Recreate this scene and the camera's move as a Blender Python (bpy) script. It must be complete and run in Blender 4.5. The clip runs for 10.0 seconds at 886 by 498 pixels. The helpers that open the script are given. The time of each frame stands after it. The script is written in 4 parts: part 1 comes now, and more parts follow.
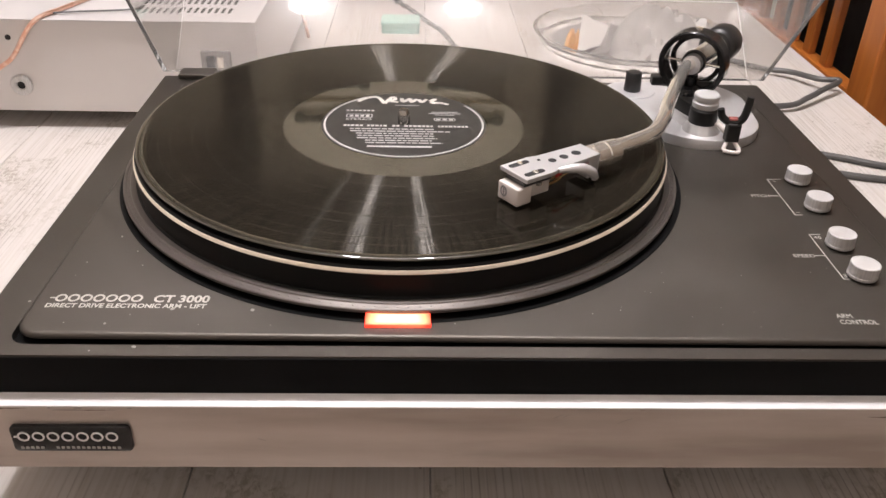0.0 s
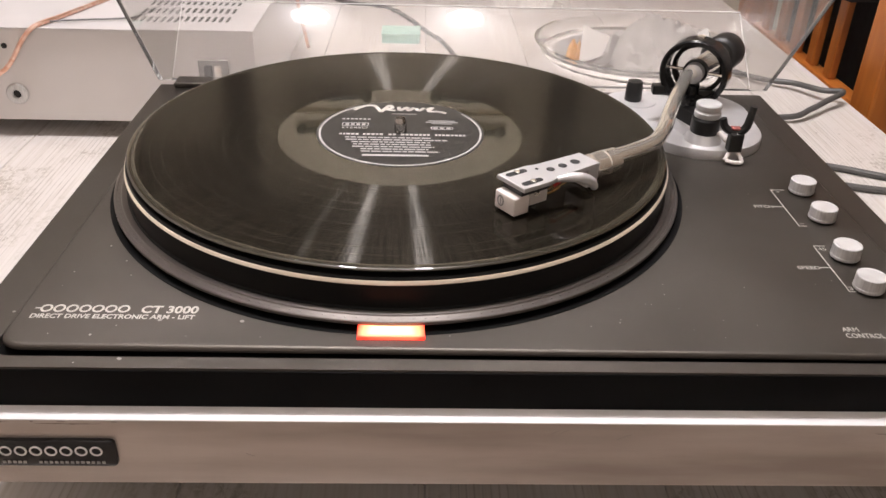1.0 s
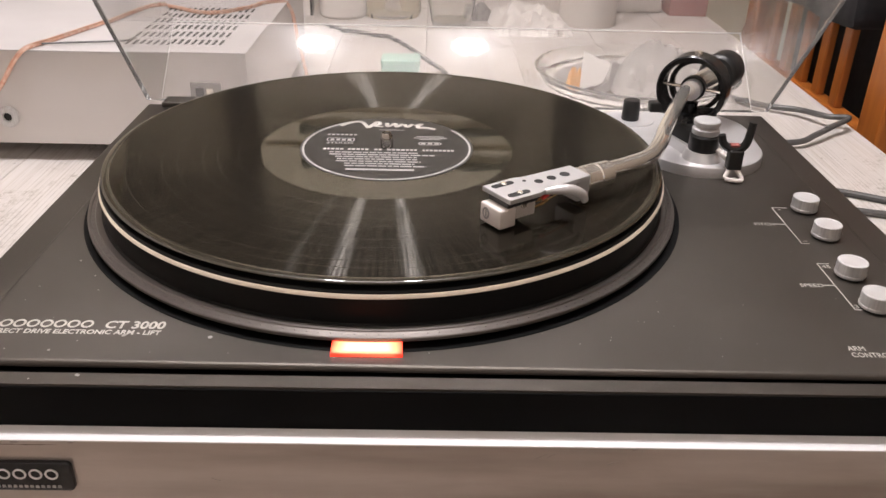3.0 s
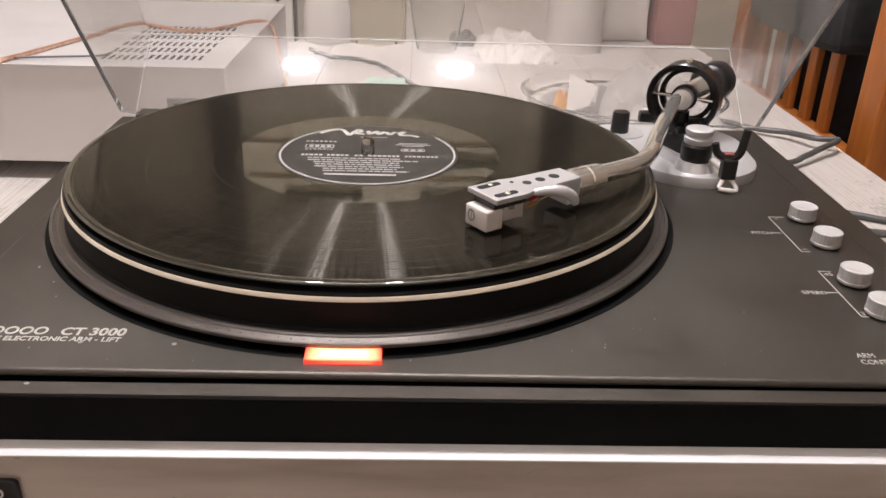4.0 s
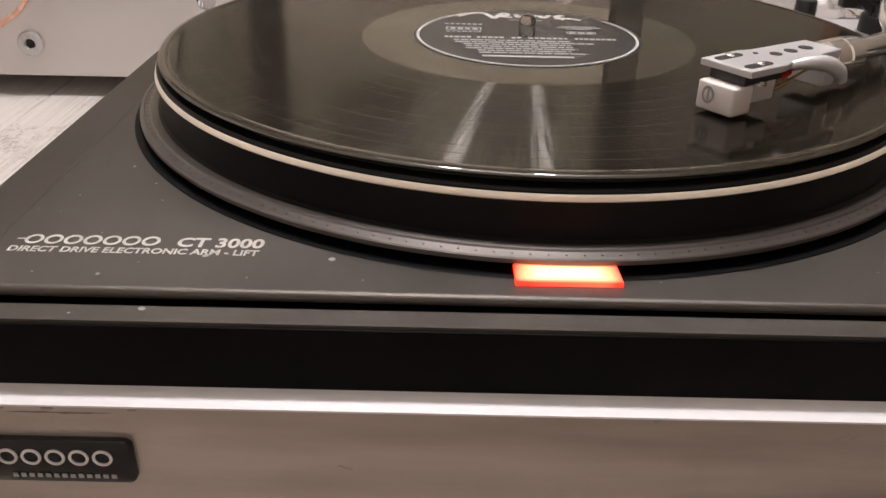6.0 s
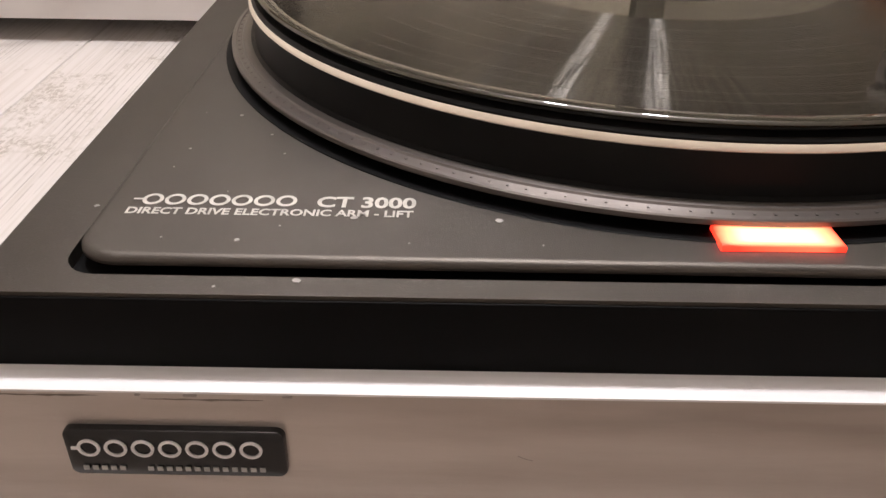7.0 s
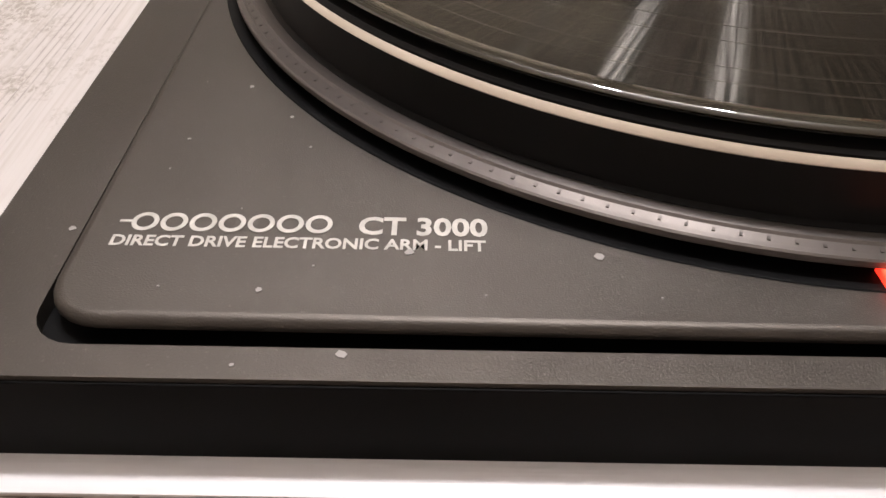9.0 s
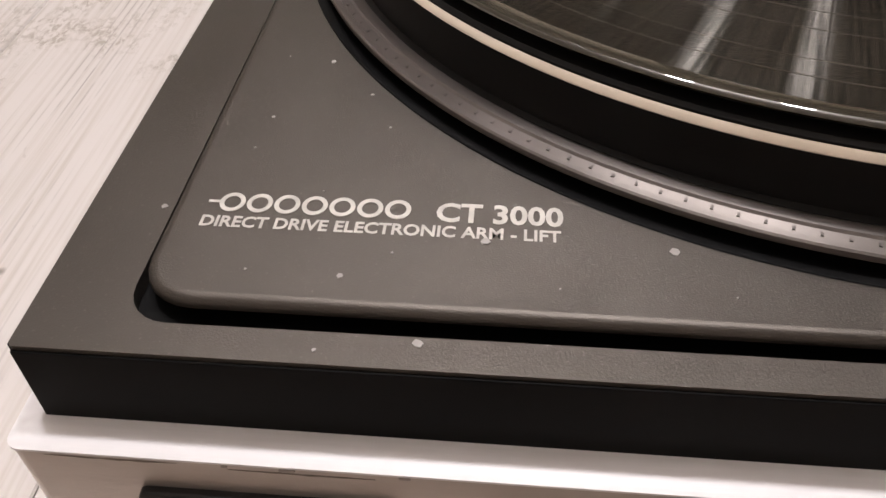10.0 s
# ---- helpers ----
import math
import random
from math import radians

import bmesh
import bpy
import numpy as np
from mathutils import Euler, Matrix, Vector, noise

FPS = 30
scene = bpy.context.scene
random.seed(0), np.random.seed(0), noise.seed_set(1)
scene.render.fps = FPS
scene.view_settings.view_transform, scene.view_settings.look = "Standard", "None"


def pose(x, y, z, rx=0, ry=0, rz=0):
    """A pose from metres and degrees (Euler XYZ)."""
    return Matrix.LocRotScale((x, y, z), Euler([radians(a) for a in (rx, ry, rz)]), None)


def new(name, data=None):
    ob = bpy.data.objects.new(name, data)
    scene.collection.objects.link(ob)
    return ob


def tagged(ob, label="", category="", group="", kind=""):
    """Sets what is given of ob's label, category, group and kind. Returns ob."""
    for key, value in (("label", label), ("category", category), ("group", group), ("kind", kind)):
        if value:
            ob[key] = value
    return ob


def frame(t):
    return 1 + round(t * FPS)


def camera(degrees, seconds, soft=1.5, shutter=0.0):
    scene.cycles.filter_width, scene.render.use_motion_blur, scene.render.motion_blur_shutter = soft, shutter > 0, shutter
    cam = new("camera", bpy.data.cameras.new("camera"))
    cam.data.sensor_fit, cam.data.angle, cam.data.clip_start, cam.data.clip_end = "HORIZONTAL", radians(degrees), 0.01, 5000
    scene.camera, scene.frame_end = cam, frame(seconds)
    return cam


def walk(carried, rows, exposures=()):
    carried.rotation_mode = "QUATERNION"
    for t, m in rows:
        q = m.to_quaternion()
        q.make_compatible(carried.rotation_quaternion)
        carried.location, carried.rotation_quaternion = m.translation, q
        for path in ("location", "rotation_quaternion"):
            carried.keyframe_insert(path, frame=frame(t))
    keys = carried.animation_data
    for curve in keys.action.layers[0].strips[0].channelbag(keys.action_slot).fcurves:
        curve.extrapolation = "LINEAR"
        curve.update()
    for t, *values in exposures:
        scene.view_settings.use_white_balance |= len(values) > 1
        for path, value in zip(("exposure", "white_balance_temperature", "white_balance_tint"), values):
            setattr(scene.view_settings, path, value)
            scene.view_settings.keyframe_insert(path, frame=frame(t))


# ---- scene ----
# x along the front of the record player, y away from it, z up; the spindle stands at x = y = 0, the table at z = 0.
DECK = 0.09  # height of the deck over the table
cam = camera(56.04, 10.0)
# seconds, x, y, height over the deck, yaw, pitch, roll
ROWS = [
    (0.0, 0.0079, -0.4563, 0.2186, -1.28, -31.50, -1.44),
    (0.5, 0.0101, -0.4516, 0.2166, -1.36, -31.45, -1.53),
    (1.0, 0.0117, -0.4490, 0.2130, -1.02, -30.64, -1.49),
    (1.5, 0.0154, -0.4459, 0.2098, -0.58, -29.82, -1.43),
    (2.0, 0.0189, -0.4427, 0.2058, -0.40, -29.42, -1.35),
    (2.5, 0.0226, -0.4399, 0.2020, -0.27, -29.03, -1.19),
    (4.0, 0.0265, -0.4258, 0.1712, -1.25, -25.35, -1.74),
    (4.5, 0.0278, -0.4101, 0.1587, -1.83, -24.81, -1.86),
    (5.0, 0.0209, -0.4021, 0.1454, -1.97, -24.88, -1.94),
    (5.5, 0.0002, -0.3842, 0.1317, -1.33, -25.86, -1.49),
    (6.0, -0.0335, -0.3560, 0.1137, 0.61, -28.41, -1.05),
    (7.5, -0.0859, -0.3149, 0.1004, 0.64, -34.63, -0.52),
    (8.0, -0.0887, -0.2930, 0.1043, 0.81, -38.53, -0.21),
    (8.5, -0.0914, -0.2796, 0.1043, 1.27, -39.77, 0.05),
    (9.0, -0.0944, -0.2723, 0.0992, 0.43, -39.44, -0.94),
    (9.5, -0.0931, -0.2714, 0.1001, 2.14, -41.17, -0.16),
    (10.0, -0.0960, -0.2683, 0.1086, 5.07, -43.76, 0.95),
]
walk(cam, [(t, pose(x, y, DECK + z, 90 + pitch, roll, yaw)) for t, x, y, z, yaw, pitch, roll in ROWS],
     exposures=[(0.0, 0.17), (2.5, 0.10), (4.0, 0.04), (4.5, 0.0), (5.5, 0.10), (6.0, -0.10), (7.5, 0.2), (8.0, 0.1), (8.5, 0.0), (9.0, 0.02), (10.0, -0.15)])


# ---- light ----
world = bpy.data.worlds.new("room_air")
scene.world = world
world.use_nodes = True
world.node_tree.nodes["Background"].inputs[0].default_value = (0.9, 0.8, 0.7, 1)
world.node_tree.nodes["Background"].inputs[1].default_value = 0.02
LAMP_Z = 1.45


def bulb_light(name, x, y, z, watts, radius, colour):
    data = bpy.data.lights.new(name, "POINT")
    data.energy, data.shadow_soft_size, data.color = watts, radius, colour
    ob = new(name, data)
    ob.location = (x, y, z)
    return ob


WHITE_LIGHT = (1.0, 0.955, 0.98)
BULBS = [(-0.262, 0.12, 38.0, WHITE_LIGHT), (0.116, 0.12, 38.0, WHITE_LIGHT), (-0.48, 0.50, 2.5, WHITE_LIGHT)]
for bx, by, watts, colour in BULBS:
    bulb_light("bulb_light", bx, by, DECK + LAMP_Z, watts, 0.046 if watts > 10 else 0.020, colour)


# ---- materials ----
def material(name, colour, rough=0.5, metal=0.0, second=None, scale=40.0, stretch=(1, 1, 1), bump=0.0,
             bump_scale=400.0, rough_var=0.0, coat=0.0, spec=0.5, mix=(0.35, 0.65)):
    """A Principled surface with a second tone in patches, fine relief and uneven gloss."""
    m = bpy.data.materials.new(name)
    m.use_nodes = True
    nt = m.node_tree
    b = nt.nodes["Principled BSDF"]
    b.inputs["Base Color"].default_value = (*colour, 1)
    b.inputs["Roughness"].default_value = rough
    b.inputs["Metallic"].default_value = metal
    b.inputs["Specular IOR Level"].default_value = spec
    b.inputs["Coat Weight"].default_value = coat
    co = nt.nodes.new("ShaderNodeTexCoord")
    mp = nt.nodes.new("ShaderNodeMapping")
    mp.inputs["Scale"].default_value = stretch
    nt.links.new(co.outputs["Object"], mp.inputs["Vector"])
    if second is not None or rough_var:
        n = nt.nodes.new("ShaderNodeTexNoise")
        n.inputs["Scale"].default_value, n.inputs["Detail"].default_value = scale, 6
        nt.links.new(mp.outputs[0], n.inputs["Vector"])
        if second is not None:
            r = nt.nodes.new("ShaderNodeValToRGB")
            r.color_ramp.elements[0].position, r.color_ramp.elements[1].position = mix
            r.color_ramp.elements[0].color, r.color_ramp.elements[1].color = (*colour, 1), (*second, 1)
            nt.links.new(n.outputs["Fac"], r.inputs[0])
            nt.links.new(r.outputs[0], b.inputs["Base Color"])
        if rough_var:
            k = nt.nodes.new("ShaderNodeMapRange")
            k.inputs["From Min"].default_value, k.inputs["From Max"].default_value = 0.3, 0.7
            k.inputs["To Min"].default_value, k.inputs["To Max"].default_value = rough - rough_var, rough + rough_var
            nt.links.new(n.outputs["Fac"], k.inputs["Value"])
            nt.links.new(k.outputs[0], b.inputs["Roughness"])
    if bump:
        n2 = nt.nodes.new("ShaderNodeTexNoise")
        n2.inputs["Scale"].default_value, n2.inputs["Detail"].default_value = bump_scale, 3
        nt.links.new(mp.outputs[0], n2.inputs["Vector"])
        u = nt.nodes.new("ShaderNodeBump")
        u.inputs["Strength"].default_value, u.inputs["Distance"].default_value = bump, 0.0005
        nt.links.new(n2.outputs["Fac"], u.inputs["Height"])
        nt.links.new(u.outputs[0], b.inputs["Normal"])
    return m


def glow(name, colour, strength):
    m = bpy.data.materials.new(name)
    m.use_nodes = True
    b = m.node_tree.nodes["Principled BSDF"]
    b.inputs["Base Color"].default_value = (*colour, 1)
    b.inputs["Emission Color"].default_value = (*colour, 1)
    b.inputs["Emission Strength"].default_value = strength
    b.inputs["Roughness"].default_value = 0.3
    return m


def lit_lens():
    """A pilot lens, white-hot before its bulbs and red towards its edges."""
    m = glow("lit_orange_lens", (1.0, 0.09, 0.04), 3.6)
    nt = m.node_tree
    b = nt.nodes["Principled BSDF"]
    co = nt.nodes.new("ShaderNodeTexCoord")
    mp = nt.nodes.new("ShaderNodeMapping")
    mp.inputs["Location"].default_value = (-1.0, -1.0, 0)
    mp.inputs["Scale"].default_value = (2, 2, 0)
    nt.links.new(co.outputs["Generated"], mp.inputs["Vector"])
    p = nt.nodes.new("ShaderNodeVectorMath")
    p.operation = "MULTIPLY"
    nt.links.new(mp.outputs[0], p.inputs[0])
    nt.links.new(mp.outputs[0], p.inputs[1])
    q = nt.nodes.new("ShaderNodeVectorMath")
    q.operation = "MULTIPLY"
    nt.links.new(p.outputs[0], q.inputs[0])
    nt.links.new(p.outputs[0], q.inputs[1])
    ln = nt.nodes.new("ShaderNodeVectorMath")
    ln.operation = "LENGTH"
    nt.links.new(q.outputs[0], ln.inputs[0])
    r = nt.nodes.new("ShaderNodeValToRGB")
    e = r.color_ramp.elements
    e[0].position, e[0].color = 0.0, (1.0, 0.50, 0.30, 1)
    e[1].position, e[1].color = 1.0, (0.62, 0.016, 0.008, 1)
    k = e.new(0.30)
    k.color = (1.0, 0.27, 0.13, 1)
    nt.links.new(ln.outputs["Value"], r.inputs[0])
    nt.links.new(r.outputs[0], b.inputs["Emission Color"])
    return m


def clear(name, colour, ior=1.49, rough=0.0, film=0.0):
    """Clear plastic or glass; film is the share given to fine dust and painted reflected haze."""
    m = material(name, colour, rough)
    nt = m.node_tree
    b = nt.nodes["Principled BSDF"]
    b.inputs["Transmission Weight"].default_value = 1.0
    b.inputs["IOR"].default_value = ior
    if film:
        co = nt.nodes.new("ShaderNodeTexCoord")
        n = nt.nodes.new("ShaderNodeTexNoise")
        n.inputs["Scale"].default_value, n.inputs["Detail"].default_value = 22.0, 7
        nt.links.new(co.outputs["Object"], n.inputs["Vector"])
        k = nt.nodes.new("ShaderNodeMapRange")
        k.inputs["From Min"].default_value, k.inputs["From Max"].default_value = 0.3, 0.7
        k.inputs["To Min"].default_value, k.inputs["To Max"].default_value = film * 0.5, film * 1.5
        nt.links.new(n.outputs["Fac"], k.inputs["Value"])
        d = nt.nodes.new("ShaderNodeBsdfDiffuse")
        d.inputs["Color"].default_value = (0.80, 0.77, 0.74, 1)
        mx = nt.nodes.new("ShaderNodeMixShader")
        nt.links.new(k.outputs[0], mx.inputs[0])
        nt.links.new(b.outputs[0], mx.inputs[1])
        nt.links.new(d.outputs[0], mx.inputs[2])
        # a weak wide gloss adds the bloom halo round the mirrored bulbs
        g = nt.nodes.new("ShaderNodeBsdfGlossy")
        g.inputs["Color"].default_value, g.inputs["Roughness"].default_value = (1, 1, 1, 1), 0.17
        haze = nt.nodes.new("ShaderNodeMixShader")
        haze.inputs[0].default_value = 0.0045
        nt.links.new(mx.outputs[0], haze.inputs[1])
        nt.links.new(g.outputs[0], haze.inputs[2])
        nt.links.new(haze.outputs[0], nt.nodes["Material Output"].inputs["Surface"])
    return m


def speckle(m, scale, low, high, colour):
    """Fine dust specks over a material's base colour."""
    nt = m.node_tree
    b = nt.nodes["Principled BSDF"]
    under = b.inputs["Base Color"].links[0].from_socket
    co = nt.nodes.new("ShaderNodeTexCoord")
    n = nt.nodes.new("ShaderNodeTexNoise")
    n.inputs["Scale"].default_value, n.inputs["Detail"].default_value = scale, 2
    nt.links.new(co.outputs["Object"], n.inputs["Vector"])
    k = nt.nodes.new("ShaderNodeMapRange")
    k.inputs["From Min"].default_value, k.inputs["From Max"].default_value = low, high
    nt.links.new(n.outputs["Fac"], k.inputs["Value"])
    mx = nt.nodes.new("ShaderNodeMixRGB")
    mx.inputs[2].default_value = (*colour, 1)
    nt.links.new(k.outputs[0], mx.inputs[0])
    nt.links.new(under, mx.inputs[1])
    nt.links.new(mx.outputs[0], b.inputs["Base Color"])


def spun(name, colour, rough, metal, amount, turn=0.0):
    """A surface turned or grooved about the z axis, with the streaked gloss that goes with it."""
    m = material(name, colour, rough, metal)
    nt = m.node_tree
    b = nt.nodes["Principled BSDF"]
    t = nt.nodes.new("ShaderNodeTangent")
    t.direction_type, t.axis = "RADIAL", "Z"
    nt.links.new(t.outputs[0], b.inputs["Tangent"])
    b.inputs["Anisotropic"].default_value = amount
    b.inputs["Anisotropic Rotation"].default_value = turn
    return m


def vinyl():
    """Pressed vinyl: a dull mirror from the lands, and radial streaks from the groove walls."""
    m = material("grooved_vinyl", (0.0078, 0.0064, 0.0045), 0.11, 0.0, spec=0.16)
    nt = m.node_tree
    b = nt.nodes["Principled BSDF"]
    out = nt.nodes["Material Output"]
    t = nt.nodes.new("ShaderNodeTangent")
    t.direction_type, t.axis = "RADIAL", "Z"
    g = nt.nodes.new("ShaderNodeBsdfAnisotropic")
    g.inputs["Color"].default_value = (0.0150, 0.0143, 0.0132, 1)
    g.inputs["Roughness"].default_value = 0.245
    g.inputs["Anisotropy"].default_value = 0.89
    nt.links.new(t.outputs[0], g.inputs["Tangent"])
    # bands of louder and quieter groove
    co = nt.nodes.new("ShaderNodeTexCoord")
    ln = nt.nodes.new("ShaderNodeVectorMath")
    ln.operation = "LENGTH"
    nt.links.new(co.outputs["Object"], ln.inputs[0])
    n = nt.nodes.new("ShaderNodeTexNoise")
    n.noise_dimensions = "1D"
    n.inputs["Scale"].default_value, n.inputs["Detail"].default_value = 900.0, 4
    nt.links.new(ln.outputs["Value"], n.inputs["W"])
    k = nt.nodes.new("ShaderNodeMapRange")
    k.inputs["From Min"].default_value, k.inputs["From Max"].default_value = 0.3, 0.7
    k.inputs["To Min"].default_value, k.inputs["To Max"].default_value = 0.07, 0.15
    nt.links.new(n.outputs["Fac"], k.inputs["Value"])
    nt.links.new(k.outputs[0], b.inputs["Roughness"])
    # fine radial rays of stronger sheen, painted into the streaks' gloss colour
    ang = nt.nodes.new("ShaderNodeTexGradient")
    ang.gradient_type = "RADIAL"
    nt.links.new(co.outputs["Object"], ang.inputs["Vector"])
    ray = nt.nodes.new("ShaderNodeTexNoise")
    ray.noise_dimensions = "2D"
    ray.inputs["Scale"].default_value, ray.inputs["Detail"].default_value = 1.0, 3
    both = nt.nodes.new("ShaderNodeCombineXYZ")
    for k_in, src, times in (("X", ang.outputs["Fac"], 800.0), ("Y", ln.outputs["Value"], 26.0)):
        mul = nt.nodes.new("ShaderNodeMath")
        mul.operation = "MULTIPLY"
        mul.inputs[1].default_value = times
        nt.links.new(src, mul.inputs[0])
        nt.links.new(mul.outputs[0], both.inputs[k_in])
    nt.links.new(both.outputs[0], ray.inputs["Vector"])
    amp = nt.nodes.new("ShaderNodeMapRange")
    amp.inputs["From Min"].default_value, amp.inputs["From Max"].default_value = 0.34, 0.70
    amp.inputs["To Min"].default_value, amp.inputs["To Max"].default_value = 0.005, 0.038
    nt.links.new(ray.outputs["Fac"], amp.inputs["Value"])
    tone = nt.nodes.new("ShaderNodeVectorMath")
    tone.operation = "SCALE"
    tone.inputs[0].default_value = (1.0, 0.94, 0.84)
    nt.links.new(amp.outputs[0], tone.inputs["Scale"])
    nt.links.new(tone.outputs[0], g.inputs["Color"])
    b.inputs["Specular Tint"].default_value = (1.0, 0.88, 0.70, 1)
    add = nt.nodes.new("ShaderNodeAddShader")
    nt.links.new(b.outputs[0], add.inputs[0])
    nt.links.new(g.outputs[0], add.inputs[1])
    nt.links.new(add.outputs[0], out.inputs["Surface"])
    return m


def washed_wood():
    """White-washed boards: bundles of thin grey grain lines along y, worn scratchy patches and small knots."""
    m = material("washed_wood", (0.66, 0.62, 0.59), 0.42)
    nt = m.node_tree
    b = nt.nodes["Principled BSDF"]
    co = nt.nodes.new("ShaderNodeTexCoord")
    info = nt.nodes.new("ShaderNodeObjectInfo")
    off = nt.nodes.new("ShaderNodeVectorMath")
    off.operation = "MULTIPLY_ADD"
    nt.links.new(info.outputs["Random"], off.inputs[0])
    off.inputs[1].default_value = (0.31, 7.3, 0.0)
    nt.links.new(co.outputs["Object"], off.inputs[2])

    def cloud(stretch, detail, low, high, rough=0.5, distort=0.0):
        mp = nt.nodes.new("ShaderNodeMapping")
        mp.inputs["Scale"].default_value = stretch
        nt.links.new(off.outputs[0], mp.inputs["Vector"])
        n = nt.nodes.new("ShaderNodeTexNoise")
        n.inputs["Scale"].default_value, n.inputs["Detail"].default_value = 1.0, detail
        n.inputs["Roughness"].default_value, n.inputs["Distortion"].default_value = rough, distort
        nt.links.new(mp.outputs[0], n.inputs["Vector"])
        k = nt.nodes.new("ShaderNodeMapRange")
        k.inputs["From Min"].default_value, k.inputs["From Max"].default_value = low, high
        nt.links.new(n.outputs["Fac"], k.inputs["Value"])
        return k.outputs[0]

    def times(u, v):
        q = nt.nodes.new("ShaderNodeMath")
        q.operation = "MULTIPLY"
        for n, w in enumerate((u, v)):
            if isinstance(w, float):
                q.inputs[n].default_value = w
            else:
                nt.links.new(w, q.inputs[n])
        return q.outputs[0]

    def blend(amount, under, colour):
        mx = nt.nodes.new("ShaderNodeMixRGB")
        mx.inputs[2].default_value = (*colour, 1)
        nt.links.new(amount, mx.inputs[0])
        nt.links.new(under, mx.inputs[1])
        return mx.outputs[0]

    # year rings cut lengthwise: wavering lines a few millimetres apart
    mw = nt.nodes.new("ShaderNodeMapping")
    mw.inputs["Scale"].default_value = (1.0, 0.055, 1.0)
    nt.links.new(off.outputs[0], mw.inputs["Vector"])
    wave = nt.nodes.new("ShaderNodeTexWave")
    wave.inputs["Scale"].default_value, wave.inputs["Distortion"].default_value = 78.0, 5.0
    wave.inputs["Detail"].default_value, wave.inputs["Detail Scale"].default_value = 2.0, 0.8
    nt.links.new(mw.outputs[0], wave.inputs["Vector"])
    thin = nt.nodes.new("ShaderNodeMapRange")
    thin.inputs["From Min"].default_value, thin.inputs["From Max"].default_value = 0.16, 0.02
    nt.links.new(wave.outputs["Fac"], thin.inputs["Value"])
    lines = times(times(thin.outputs[0], cloud((26, 5.0, 26), 2, 0.51, 0.66)), cloud((300, 60, 300), 2, 0.30, 0.55))
    tone = nt.nodes.new("ShaderNodeValToRGB")
    tone.color_ramp.elements[0].color, tone.color_ramp.elements[1].color = (0.52, 0.48, 0.435, 1), (0.615, 0.58, 0.55, 1)
    nt.links.new(cloud((420, 8, 420), 5, 0.30, 0.55), tone.inputs[0])
    bare = times(cloud((13, 9, 9), 8, 0.53, 0.60, 0.7), cloud((330, 190, 170), 4, 0.44, 0.60, 0.6, 0.6))
    colour = blend(times(bare, 0.95), tone.outputs[0], (0.37, 0.335, 0.285))
    colour = blend(times(lines, 0.65), colour, (0.27, 0.245, 0.215))
    colour = blend(cloud((95, 60, 95), 1, 0.755, 0.80), colour, (0.22, 0.19, 0.16))
    nt.links.new(colour, b.inputs["Base Color"])
    u = nt.nodes.new("ShaderNodeBump")
    u.inputs["Strength"].default_value, u.inputs["Distance"].default_value = 0.35, 0.0006
    nt.links.new(colour, u.inputs["Height"])
    nt.links.new(u.outputs[0], b.inputs["Normal"])
    return m


M_DECK = material("black_satin_paint", (0.0058, 0.0046, 0.0034), 0.47, 0.0, (0.0105, 0.0086, 0.0066), 11, spec=1.0, bump=0.16, bump_scale=2600, rough_var=0.08)
M_DECK.node_tree.nodes["Principled BSDF"].inputs["Specular Tint"].default_value = (1.0, 0.90, 0.80, 1)
speckle(M_DECK, 1300.0, 0.64, 0.85, (0.055, 0.050, 0.045))
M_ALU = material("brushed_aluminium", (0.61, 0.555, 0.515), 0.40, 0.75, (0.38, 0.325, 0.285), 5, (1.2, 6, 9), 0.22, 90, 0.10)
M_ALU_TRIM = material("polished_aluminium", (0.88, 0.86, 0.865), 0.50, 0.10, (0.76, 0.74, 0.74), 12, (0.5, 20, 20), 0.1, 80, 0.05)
M_SILVER = material("satin_silver_paint", (0.70, 0.69, 0.69), 0.34, 0.55, (0.63, 0.62, 0.62), 30, bump=0.1, bump_scale=1800)
M_CHROME = material("chrome_plate", (0.98, 0.945, 0.88), 0.11, 0.87, (0.90, 0.85, 0.77), 40, rough_var=0.05)
M_KNOB_TOP = spun("turned_aluminium", (0.74, 0.73, 0.72), 0.34, 0.5, 0.7)
M_KNOB = material("knurled_aluminium", (0.66, 0.65, 0.64), 0.42, 0.35, (0.52, 0.51, 0.50), 900, (1, 1, 0.05), bump=0.3, bump_scale=1600)
# black of the front strip, also used to paint shade in the deck's gaps
M_FASCIA_SHADE = material("matt_black_fascia_and_shade", (0.0026, 0.0026, 0.0027), 0.5, 0.0, (0.0045, 0.0045, 0.0046), 20, spec=0.08)
M_BLACK = material("black_plastic", (0.010, 0.010, 0.010), 0.35, 0.0, (0.018, 0.017, 0.016), 60, bump=0.1, bump_scale=1500)
M_BLACK_GLOSS = material("black_lacquer", (0.008, 0.008, 0.009), 0.18, 0.0, (0.014, 0.014, 0.015), 60)
M_RUBBER = material("black_rubber", (0.014, 0.013, 0.013), 0.65, 0.0, (0.022, 0.021, 0.020), 90, bump=0.3, bump_scale=900)
M_PLATTER = material("black_platter_enamel", (0.006, 0.006, 0.006), 0.42, 0.0, (0.009, 0.0085, 0.008), 30, spec=0.15)
M_STRIPE = material("cream_ring", (0.74, 0.65, 0.53), 0.40, 0.0, (0.66, 0.57, 0.45), 30)
M_FLANGE = spun("cast_rim_metal", (0.160, 0.143, 0.131), 0.40, 0.75, 0.7, 0.25)
M_FLANGE_MARK = spun("rim_mark", (0.145, 0.130, 0.119), 0.40, 0.75, 0.7, 0.25)
M_VINYL = vinyl()
